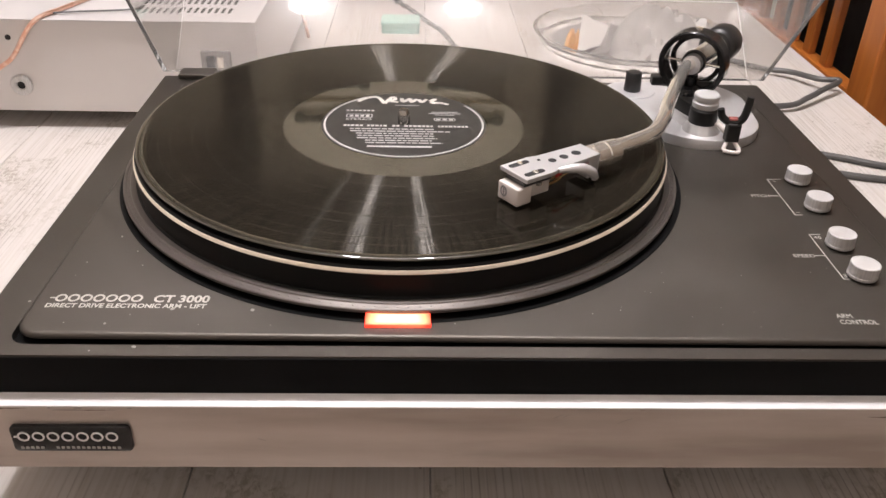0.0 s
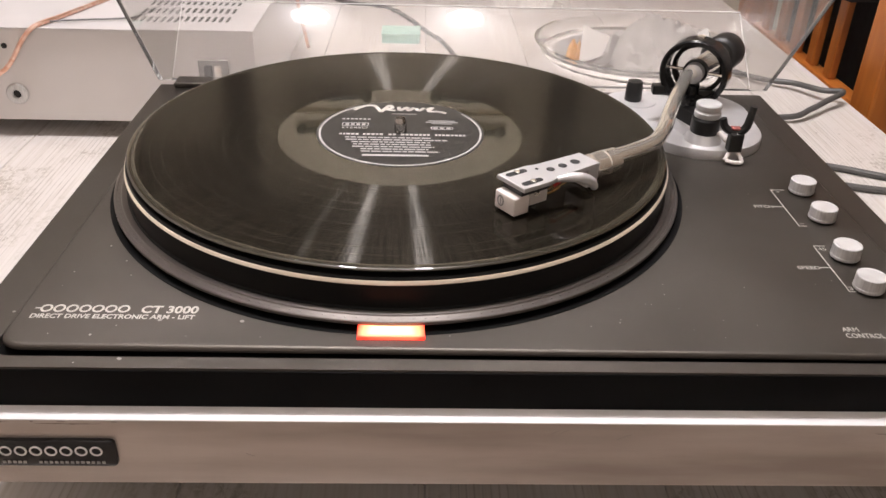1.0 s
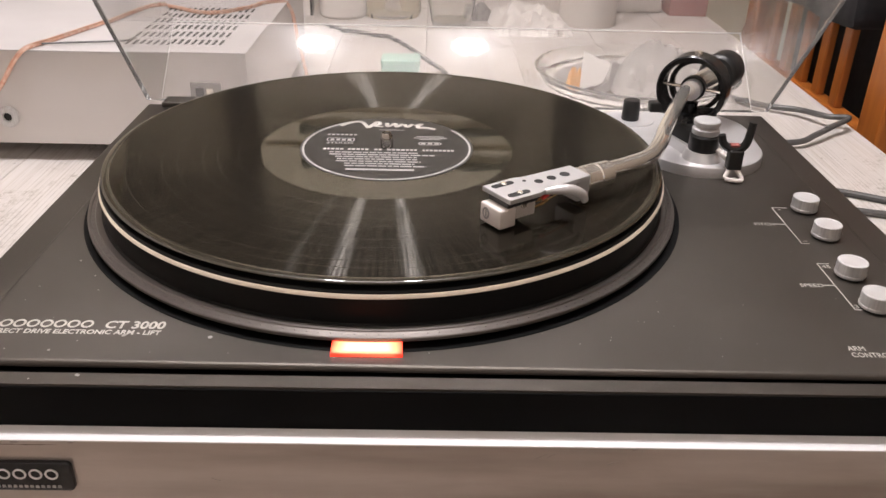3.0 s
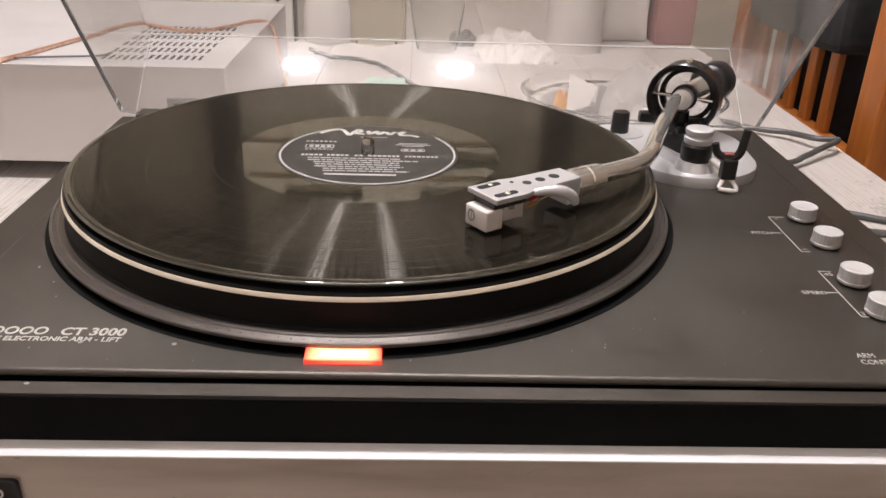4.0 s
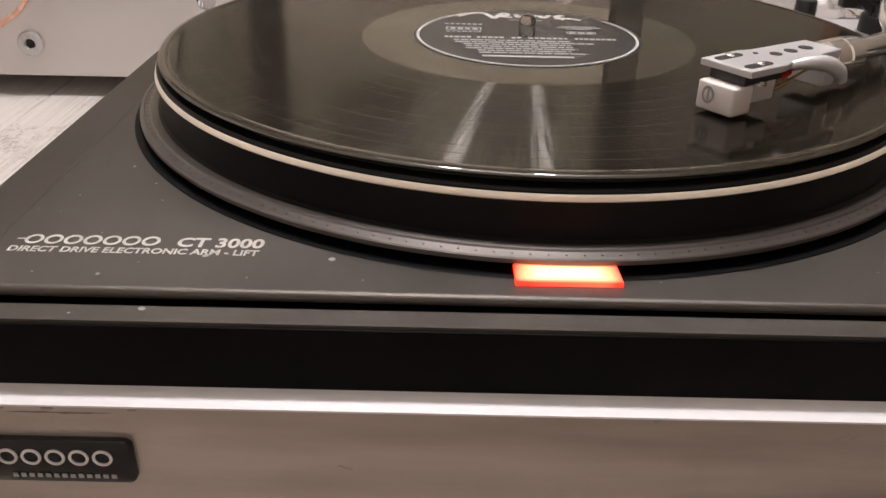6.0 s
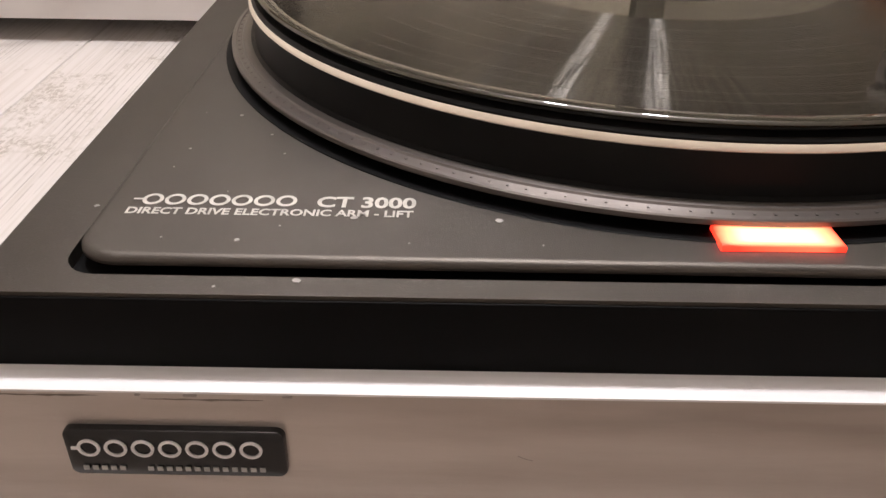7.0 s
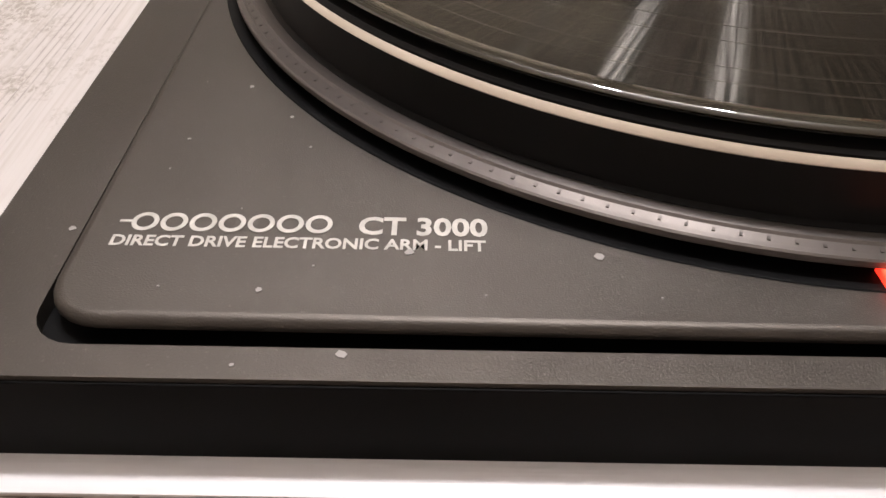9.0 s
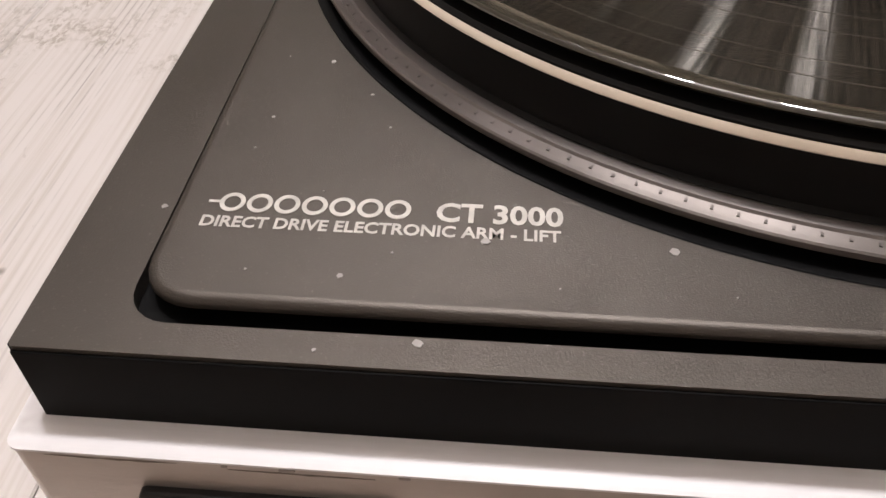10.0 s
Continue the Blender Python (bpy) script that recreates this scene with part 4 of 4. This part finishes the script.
    part("headshell_block", turn(box(length - 0.0075, length + 0.0002, -0.0070, 0.0070, -0.0125, -0.0004, 0.0006), f), M_SILVER, arm)
    for s, y, r in ((0.0255, 0.0000, 0.0021), (0.0335, 0.0000, 0.0023), (0.0420, 0.0000, 0.0025), (0.0200, 0.0040, 0.0009)):
        part("headshell_hole", turn(lathe([(0, -0.0001), (r, -0.0001), (r, 0.0002), (0, 0.0002)], 24, False, at=(s, y, 0)), f), M_DARK, arm)
    for y in (-0.0058, 0.0058):
        part("headshell_slot", turn(prism([(px + 0.0085, py + y) for px, py in rounded(-0.0062, 0.0062, -0.0017, 0.0017, 0.0016)], -0.0001, 0.0002), f), M_DARK, arm)
        part("cartridge_screw", turn(lathe([(0, 0), (0.0015, 0), (0.0015, 0.0007), (0.0011, 0.0010), (0, 0.0010)], 20, False, at=(0.0090, y, 0)), f), M_CHROME, arm, smooth=True)
        part("cartridge_nut", turn(lathe([(0, -0.0068), (0.0017, -0.0068), (0.0017, -0.0052), (0, -0.0052)], 6, False, at=(0.0110, y * 1.1, 0)), f), M_CHROME, arm)
    # finger lift
    part("finger_lift", turn(tube([(0.0225, -0.0080, -0.0014), (0.0275, -0.0112, -0.0004), (0.0330, -0.0140, -0.0008), (0.0382, -0.0156, -0.0036), (0.0408, -0.0160, -0.0072)], [0.0015, 0.0023, 0.0026, 0.0025, 0.0018], 14, 6), f), M_SILVER, arm, "curved silver finger lift", smooth=True)
    # cartridge
    part("cartridge_mount", turn(box(0.0015, 0.0195, -0.0068, 0.0068, -0.0058, -0.0022, 0.0004), f), M_BLACK, arm)
    cart = part("cartridge", turn(box(-0.0030, 0.0066, -0.0072, 0.0072, -0.0152, -0.0058, 0.0009, 3), f), M_WHITE_CART, arm, "white phono cartridge", smooth=True)
    part("cartridge_body", turn(box(0.0068, 0.0185, -0.0066, 0.0066, -0.0122, -0.0052, 0.0006), f), M_GREY_CART, arm)
    part("cartridge_mark", turn(lathe([(0.0016, 0), (0.0024, 0), (0.0024, 0.0002), (0.0016, 0.0002)], 24), f @ Matrix.Translation((-0.0035, 0.0022, -0.0098)) @ Matrix.Rotation(radians(-90), 4, "Y") @ Matrix.Diagonal((1.2, 1, 1, 1))), M_CARD, arm)
    part("cartridge_mark", turn(box(-0.0036, -0.0034, 0.0019, 0.0025, -0.0116, -0.0080), f), M_CARD, arm)
    part("stylus", turn(gauge((0.0010, 0, -0.0150), (0.0025, 0, -0.0162), 0.0006, 0.0003, 8), f), M_BLACK, arm)
    for y, z, mm in ((-0.0050, -0.0070, M_RED_PIN), (-0.0015, -0.0070, M_PAPER), (-0.0048, -0.0100, M_GOLD), (0.0020, -0.0100, M_GOLD)):
        part("pin", turn(gauge((0.0185, y, z), (0.0245, y, z + 0.0008), 0.0007, 0.0007, 10), f), M_GOLD, arm)
        part("pin_sleeve", turn(gauge((0.0235, y, z + 0.0007), (0.0275, y, z + 0.0018), 0.0010, 0.0010, 10), f), mm, arm)
        part("lead_wire", turn(tube([(0.0272, y, z + 0.0017), (0.0310, y * 0.8, z + 0.0020), (length - 0.006, y * 0.5, -0.0062)], 0.00045, 6, 5), f), mm, arm)
    # arm rest
    part("rest_stem", box(0.2012, 0.2098, 0.0200, 0.0270, Z(0.0068), Z(0.0190), 0.001), M_BLACK, arm, "black arm rest")
    part("rest_fork", tube([(0.1965, 0.0262, Z(0.0270)), (0.1985, 0.0258, Z(0.0215)), (0.2045, 0.0240, Z(0.0185)), (0.2098, 0.0225, Z(0.0220)), (0.2115, 0.0222, Z(0.0300)), (0.2120, 0.0220, Z(0.0365))], [0.0022, 0.0024, 0.0026, 0.0026, 0.0024, 0.0022], 10, 5), M_BLACK, arm, smooth=True)
    part("rest_pad", box(0.2018, 0.2078, 0.0215, 0.0262, Z(0.0208), Z(0.0222), 0.0005), M_RED_PAD, arm, "red pad in the arm rest")
    part("rest_link", gauge((0.1980, 0.0330, Z(0.0150)), (0.2035, 0.0270, Z(0.0105)), 0.0018), M_WHITE_CART, arm)
    part("rest_clip", tube([(0.2000, 0.0185, Z(0.0022)), (0.2050, 0.0165, Z(0.0020)), (0.2100, 0.0175, Z(0.0022)), (0.2070, 0.0225, Z(0.0075)), (0.2040, 0.0228, Z(0.0080)), (0.2000, 0.0188, Z(0.0024))], 0.0013, 8, 5), M_WHITE_CART, arm, "white wire clip", smooth=True)


def dust():
    """Flakes of dust that lie on the deck."""
    rnd = random.Random(11)
    bm = bmesh.new()
    spots = [(-0.0645, -0.1533, 0, 0.0011), (-0.1103, -0.1768, -0.0025, 0.0010), (-0.1407, -0.0908, 0, 0.0008), (-0.1662, -0.1444, -0.0025, 0.0008), (-0.1260, -0.1640, 0, 0.0007), (-0.1289, -0.1047, 0, 0.0005), (-0.1000, -0.1530, 0, 0.0011), (-0.128, -0.1795, -0.0025, 0.0005), (-0.150, -0.115, 0, 0.0005)]
    for i in range(95):
        spots.append((rnd.uniform(-0.158, 0.245), rnd.uniform(-0.166, -0.02), 0, rnd.uniform(0.00012, 0.00036)))
    for x, y, z, r in spots:
        if math.hypot(x, y) < 0.1635:
            continue
        n = 6
        p = [(x + r * (0.6 + 0.5 * rnd.random()) * math.cos(2 * math.pi * k / n), y + r * (0.6 + 0.5 * rnd.random()) * math.sin(2 * math.pi * k / n)) for k in range(n)]
        prism(p, Z(z + 0.00002), Z(z + 0.0002), bm=bm)
    tagged(part("dust_flakes", bm, M_DUST, PLAYER, "pale dust flakes on the deck"), kind="stuff")


# ---- things on the table ----
def amplifier():
    t = thing("amplifier", "grey metal amplifier with slotted top cover", "amplifier", at=(-0.340, 0.25, 0))
    x0, x1, y1, zb, zt = -0.24, 0.209, 0.33, Z(-0.0742), Z(0.0085)
    part("case", box(x0, x1, 0.0015, y1, zb, zt - 0.0012, 0.0008), M_AMP, t, "grey metal case")
    part("top_cover", box(x0 - 0.0005, x1 + 0.0005, -0.0005, y1 + 0.001, zt - 0.0010, zt + 0.0004, 0.0005), M_AMP_TOP, t, "pale grey top cover")
    for r in range(6):
        yy = 0.024 + 0.0275 * r
        for i in range(15):
            x = 0.100 + 0.0059 * i
            part("vent_slot", prism(rounded(x - 0.0013, x + 0.0013, yy, yy + 0.0165, 0.0012, 2), zt + 0.0003, zt + 0.0006), M_DARK, t)
    for x, z, r in ((0.0, -0.0500, 0.0095),):
        m = Matrix.Translation((x, 0.0016, Z(z))) @ Matrix.Rotation(radians(90), 4, "X")
        j = part("socket", turn(lathe([(0.0035, 0.0), (r, 0.0), (r, 0.0012), (r - 0.0012, 0.0026), (0.0046, 0.0030), (0.0036, 0.0020)], 40), m), M_KNOB, t, "dull metal headphone socket", smooth=True)
        part("socket_bore", turn(lathe([(0, 0.0002), (0.0038, 0.0002), (0.0038, 0.0008), (0, 0.0008)], 24, False), m), M_DARK, j)
    part("pilot_hole", turn(lathe([(0, 0.0), (0.0024, 0.0), (0.0024, 0.0006), (0, 0.0006)], 24, False), Matrix.Translation((-0.002, 0.0016, Z(-0.0076))) @ Matrix.Rotation(radians(90), 4, "X")), M_DARK, t)
    part("terminal_recess", box(0.160, 0.186, -0.0002, 0.0016, Z(-0.033), Z(-0.017), 0.0005), M_CARD, t)
    part("terminal_clip", box(0.165, 0.172, -0.003, 0.0, Z(-0.031), Z(-0.021), 0.0008), M_DARK, t)
    part("terminal_pin", box(0.174, 0.180, -0.003, 0.0, Z(-0.031), Z(-0.021), 0.0008), M_CHROME, t)
    for x in (x0 + 0.03, x1 - 0.03):
        for y in (0.035, y1 - 0.03):
            part("foot", lathe([(0, 0), (0.014, 0), (0.016, 0.003), (0.016, zb), (0, zb)], 24, False, at=(x, y, 0)), M_RUBBER, t)


def wires():
    w = thing("speaker_wire", "copper-coloured bare speaker wire over the amplifier", "wire")
    zt = Z(0.0108)
    part("strand", tube([(-0.385, 0.236, Z(-0.055)), (-0.3545, 0.2465, Z(-0.034)), (-0.3400, 0.2475, Z(-0.0235)), (-0.3228, 0.2480, Z(0.000)), (-0.3110, 0.2500, Z(0.0105)), (-0.300, 0.280, zt), (-0.280, 0.345, zt), (-0.256, 0.425, zt), (-0.199, 0.398, zt), (-0.166, 0.423, zt), (-0.148, 0.455, zt), (-0.129, 0.470, Z(0.004)), (-0.124, 0.485, Z(-0.04)), (-0.122, 0.52, 0.003)], 0.0020, 8, 6), M_COPPER, w, smooth=True)
    part("strand", tube([(-0.306, 0.262, zt), (-0.285, 0.268, zt), (-0.245, 0.277, zt), (-0.237, 0.290, zt)], 0.0009, 6, 6), M_CABLE, w)
    c = thing("signal_cable", "grey signal cable lying on the table", "cable", "cables")
    part("sheath", tube([(-0.13, 0.78, 0.0028), (-0.097, 0.74, 0.0028), (-0.039, 0.712, 0.0028), (-0.0065, 0.655, 0.0028), (0.020, 0.59, 0.0028), (0.040, 0.54, 0.0028), (0.07, 0.40, 0.0028)], 0.0028, 10, 8), M_CABLE, c, smooth=True)
    c = thing("power_cable", "dark grey cable looping off the table edge", "cable", "cables")
    part("sheath", tube([(0.29, 0.475, 0.004), (0.350, 0.4595, 0.005), (0.3926, 0.4267, 0.0060), (0.4156, 0.4110, 0.0080), (0.4332, 0.3819, 0.0110), (0.4507, 0.3721, 0.0130), (0.4261, 0.3513, 0.0110), (0.4016, 0.3315, 0.0090), (0.3743, 0.3166, 0.0060), (0.31, 0.322, 0.0035)], 0.0030, 10, 8), M_CABLE, c, smooth=True)
    for y0, y1 in ((0.204, 0.186), (0.166, 0.158)):
        c = thing("power_cable", "dark grey cable running off under the player", "cable", "cables")
        part("sheath", tube([(0.28, y0 + 0.035, 0.003), (0.33, y0 + 0.018, 0.003), (0.378, y0, 0.003), (0.414, y1, 0.003), (0.458, y1 - 0.012, 0.0035), (0.478, y1 - 0.018, -0.006), (0.486, y1 - 0.02, -0.06), (0.487, y1 - 0.02, -0.30)], 0.0030, 10, 8), M_CABLE, c, smooth=True)


def crumple(w, d, h, seed, n=14, rough=0.012):
    """A crumpled sheet or bag, w by d by h metres, closed below."""
    bm = bmesh.new()
    bmesh.ops.create_grid(bm, x_segments=n, y_segments=n, size=0.5)
    for v in bm.verts:
        x, y = v.co.x, v.co.y
        e = max(0.0, 1 - (2 * abs(x)) ** 4) * max(0.0, 1 - (2 * abs(y)) ** 4)
        k = noise.noise(Vector((x * 4 + seed, y * 4, seed * 1.7)))
        k2 = noise.noise(Vector((x * 11 + seed, y * 11, seed)))
        v.co = Vector((x * w * (1 + 0.15 * k), y * d * (1 + 0.15 * k2), 0.0005 + e * h * (0.62 + 0.55 * k) + abs(k2) * rough * e))
    return bm


def dish():
    t = thing("glass_dish", "round clear glass dish holding scraps", "dish", at=(0.262, 0.515, 0))
    part("bowl", lathe([(0, 0), (0.095, 0), (0.108, 0.004), (0.115, 0.016), (0.118, 0.019), (0.113, 0.020), (0.104, 0.008), (0.092, 0.004), (0, 0.004)], 72, False), M_GLASS, t, "clear moulded glass", smooth=True).visible_shadow = False
    p = thing("paper_scrap", "torn scrap of white paper in the dish", "paper", at=(0.206, 0.470, 0.0065))
    bm = turn(prism([(-0.016, 0.0), (0.010, 0.008), (0.019, 0.030), (0.006, 0.035), (-0.011, 0.043), (-0.014, 0.020)], 0, 0.0006), pose(0, 0, 0, 62, 0, 0))
    part("sheet", bm, M_PAPER, p)
    c = thing("card_scrap", "dark grey card scrap leaning in the dish", "card", at=(0.228, 0.464, 0.0065))
    bm = turn(prism([(-0.030, 0.0), (-0.008, 0.001), (0.006, 0.010), (0.018, 0.031), (0.0, 0.034), (-0.006, 0.012)], 0, 0.0008), pose(0, 0, 0, 55, 0, 4))
    part("card", bm, M_CARD, c)
    o = thing("wrapper", "small orange sweet wrapper", "wrapper", at=(0.186, 0.485, 0.0065))
    part("foil", crumple(0.018, 0.014, 0.026, 3.1, 8, 0.004), M_ORANGE, o)
    b = thing("plastic_bag", "crumpled thin clear plastic bag", "bag", at=(0.290, 0.490, 0.0065))
    bag = part("film", crumple(0.125, 0.120, 0.050, 7.7, 26, 0.02), M_POLY, b, smooth=True)
    bag.visible_shadow = False


def clutter():
    g = thing("green_box", "small translucent green plastic box on the table", "box", at=(-0.014, 0.568, 0))
    part("tray", prism(rounded(-0.023, 0.023, -0.018, 0.018, 0.004), 0, 0.009, 0.001), M_GREEN, g, smooth=True)
    part("lid", prism(rounded(-0.0238, 0.0238, -0.0188, 0.0188, 0.004), 0.0091, 0.013, 0.0015), M_GREEN, g, "green plastic lid", smooth=True)
    dw = thing("grey_wrapper", "small crumpled grey paper wrapper", "wrapper", at=(0.095, 0.86, 0))
    part("foil", crumple(0.040, 0.05, 0.026, 5.2, 14, 0.006), M_CARD, dw)
    ti = thing("tissue", "crumpled white paper tissue on the table", "tissue", at=(0.166, 0.80, 0))
    part("sheet", crumple(0.11, 0.13, 0.040, 2.3, 26, 0.007), M_PAPER, ti)
    pr = thing("paper_roll", "upright white paper roll", "paper roll", at=(0.258, 0.84, 0))
    part("roll", lathe([(0.019, 0), (0.042, 0), (0.0425, 0.001), (0.0425, 0.219), (0.042, 0.22), (0.019, 0.22)], 48), M_PAPER, pr, smooth=True)
    gl = thing("drinking_glass", "plain clear drinking glass", "glass", at=(0.052, 0.82, 0))
    part("tumbler", lathe([(0, 0), (0.030, 0), (0.041, 0.070), (0.0395, 0.070), (0.0285, 0.006), (0, 0.006)], 48, False), M_GLASS, gl, smooth=True).visible_shadow = False
    ja = thing("glass_jar", "wide clear glass jar", "jar", at=(-0.038, 0.87, 0))
    part("jar", lathe([(0, 0), (0.042, 0), (0.044, 0.004), (0.044, 0.10), (0.036, 0.112), (0.036, 0.122), (0.0345, 0.122), (0.0345, 0.112), (0.042, 0.10), (0.042, 0.006), (0, 0.006)], 48, False), M_GLASS, ja, smooth=True).visible_shadow = False
    bo = thing("cream_bottle", "cream plastic squeeze bottle", "bottle", at=(-0.112, 0.86, 0))
    part("bottle", lathe([(0, 0), (0.033, 0), (0.036, 0.004), (0.035, 0.05), (0.022, 0.085), (0.010, 0.11), (0.008, 0.14), (0, 0.14)], 40, False), M_PAPER, bo, smooth=True)
    wb = thing("white_box", "white cardboard box with a black edge strip", "box", at=(-0.27, 0.86, 0))
    part("carton", box(-0.11, 0.108, -0.01, 0.12, 0, 0.16, 0.002), M_PAPER, wb)
    part("edge_strip", box(0.108, 0.1115, -0.012, 0.01, 0, 0.16, 0.0005), M_BLACK, wb)
    part("dot", turn(disc_body(0.004, 0, 0.0008, 0.0002, 20), Matrix.Translation((0.086, -0.010, 0.062)) @ Matrix.Rotation(radians(90), 4, "X")), M_DARK, wb)
    rb = thing("red_box", "dull red cardboard box standing on end", "box", at=(0.428, 0.93, 0))
    part("carton", box(-0.030, 0.030, -0.03, 0.05, 0, 0.22, 0.0015), M_RED_BOX, rb)
    pb = thing("white_bag", "upright white paper bag with soft folds", "bag", at=(0.345, 0.95, 0))
    bm = box(-0.045, 0.050, -0.03, 0.03, 0, 0.20, 0.006)
    bmesh.ops.subdivide_edges(bm, edges=bm.edges[:], cuts=5, use_grid_fill=True)
    for v in bm.verts:
        v.co.x *= 1 - 0.9 * max(0, v.co.z - 0.02)
        v.co.y += 0.012 * noise.noise(v.co * 22)
        v.co.x += 0.010 * noise.noise(v.co * 17 + Vector((5, 2, 1)))
        v.co.z = max(v.co.z, 0)
    part("paper", bm, M_PAPER, pb, smooth=True)


def chair():
    """A slatted chair drawn up to the table's edge, its back to the camera's right."""
    t = thing("chair", "orange-brown wooden slat-back chair drawn up to the table", "chair", at=(0.535, 0.66, -0.75))
    zt = 0.20
    for y in (-0.210, 0.200):
        part("post", box(-0.020, 0.020, y - 0.0245, y + 0.0245, 0, 0.92 + zt, 0.004), M_CHAIR, t)
    part("lower_rail", box(-0.011, 0.011, -0.185, 0.175, 0.681, 0.711, 0.003), M_CHAIR, t)
    part("top_rail", box(-0.013, 0.013, -0.185, 0.175, 0.98, 1.06, 0.004), M_CHAIR, t)
    for y in (-0.084, -0.029, 0.026, 0.081, 0.136):
        part("slat", box(-0.005, 0.005, y - 0.0105, y + 0.0105, 0.7105, 0.981, 0.002), M_CHAIR, t)
    part("seat", box(0.0, 0.42, -0.21, 0.20, 0.43, 0.47, 0.006), M_CHAIR, t)
    for y in (-0.19, 0.18):
        part("front_leg", box(0.37, 0.41, y - 0.02, y + 0.02, 0, 0.43, 0.004), M_CHAIR, t)
    j = thing("jacket", "dark jacket draped over the chair back", "jacket", at=(0.535, 0.69, -0.75))
    bm = box(-0.030, 0.042, -0.165, 0.135, 0.815, 1.085, 0.014)
    bmesh.ops.subdivide_edges(bm, edges=bm.edges[:], cuts=3, use_grid_fill=True)
    for v in bm.verts:
        v.co.x += 0.008 * noise.noise(v.co * 14)
        v.co.z += 0.012 * noise.noise(v.co * 9 + Vector((3, 1, 2)))
    part("front_flap", bm, M_CLOTH_DARK, j, smooth=True)
    bm = box(0.046, 0.085, -0.205, 0.185, 0.475, 1.06, 0.014)
    bmesh.ops.subdivide_edges(bm, edges=bm.edges[:], cuts=3, use_grid_fill=True)
    for v in bm.verts:
        v.co.x += 0.010 * noise.noise(v.co * 12)
    part("back_flap", bm, M_CLOTH_DARK, j, smooth=True)
    s = thing("sofa", "dark sofa seen beyond the table edge", "sofa", at=(1.15, 0.75, -0.75))
    part("seat", box(-0.42, 0.6, -0.55, 0.9, 0.0, 0.42, 0.04, 3), M_CLOTH_DARK, s, smooth=True)
    part("backrest", box(0.25, 0.6, -0.55, 0.9, 0.42, 0.85, 0.05, 3), M_CLOTH_DARK, s, smooth=True)
    c = thing("cushion", "maroon cloth cushion on the sofa", "cushion", at=(0.80, 0.36, -0.33))
    bm = box(-0.14, 0.14, -0.14, 0.12, 0, 0.20, 0.05, 4)
    part("cover", bm, M_CLOTH_RED, c, smooth=True)


M_GAP = material("track_gap_vinyl", (0.042, 0.037, 0.030), 0.25, 0.0, (0.028, 0.025, 0.020), 14, mix=(0.40, 0.60))
room()
ceiling_lamp()
cabinet()
table()
plinth()
platter()
tonearm()
lid()
record()
badge()
scuffs()
smears()
power_lamp()
for kx, ky in ((0.2331, -0.0193), (0.2315, -0.0523), (0.2264, -0.0930), (0.2250, -0.1221)):
    knob(kx, ky)
deck_print()
dust()
amplifier()
wires()
dish()
clutter()
chair()
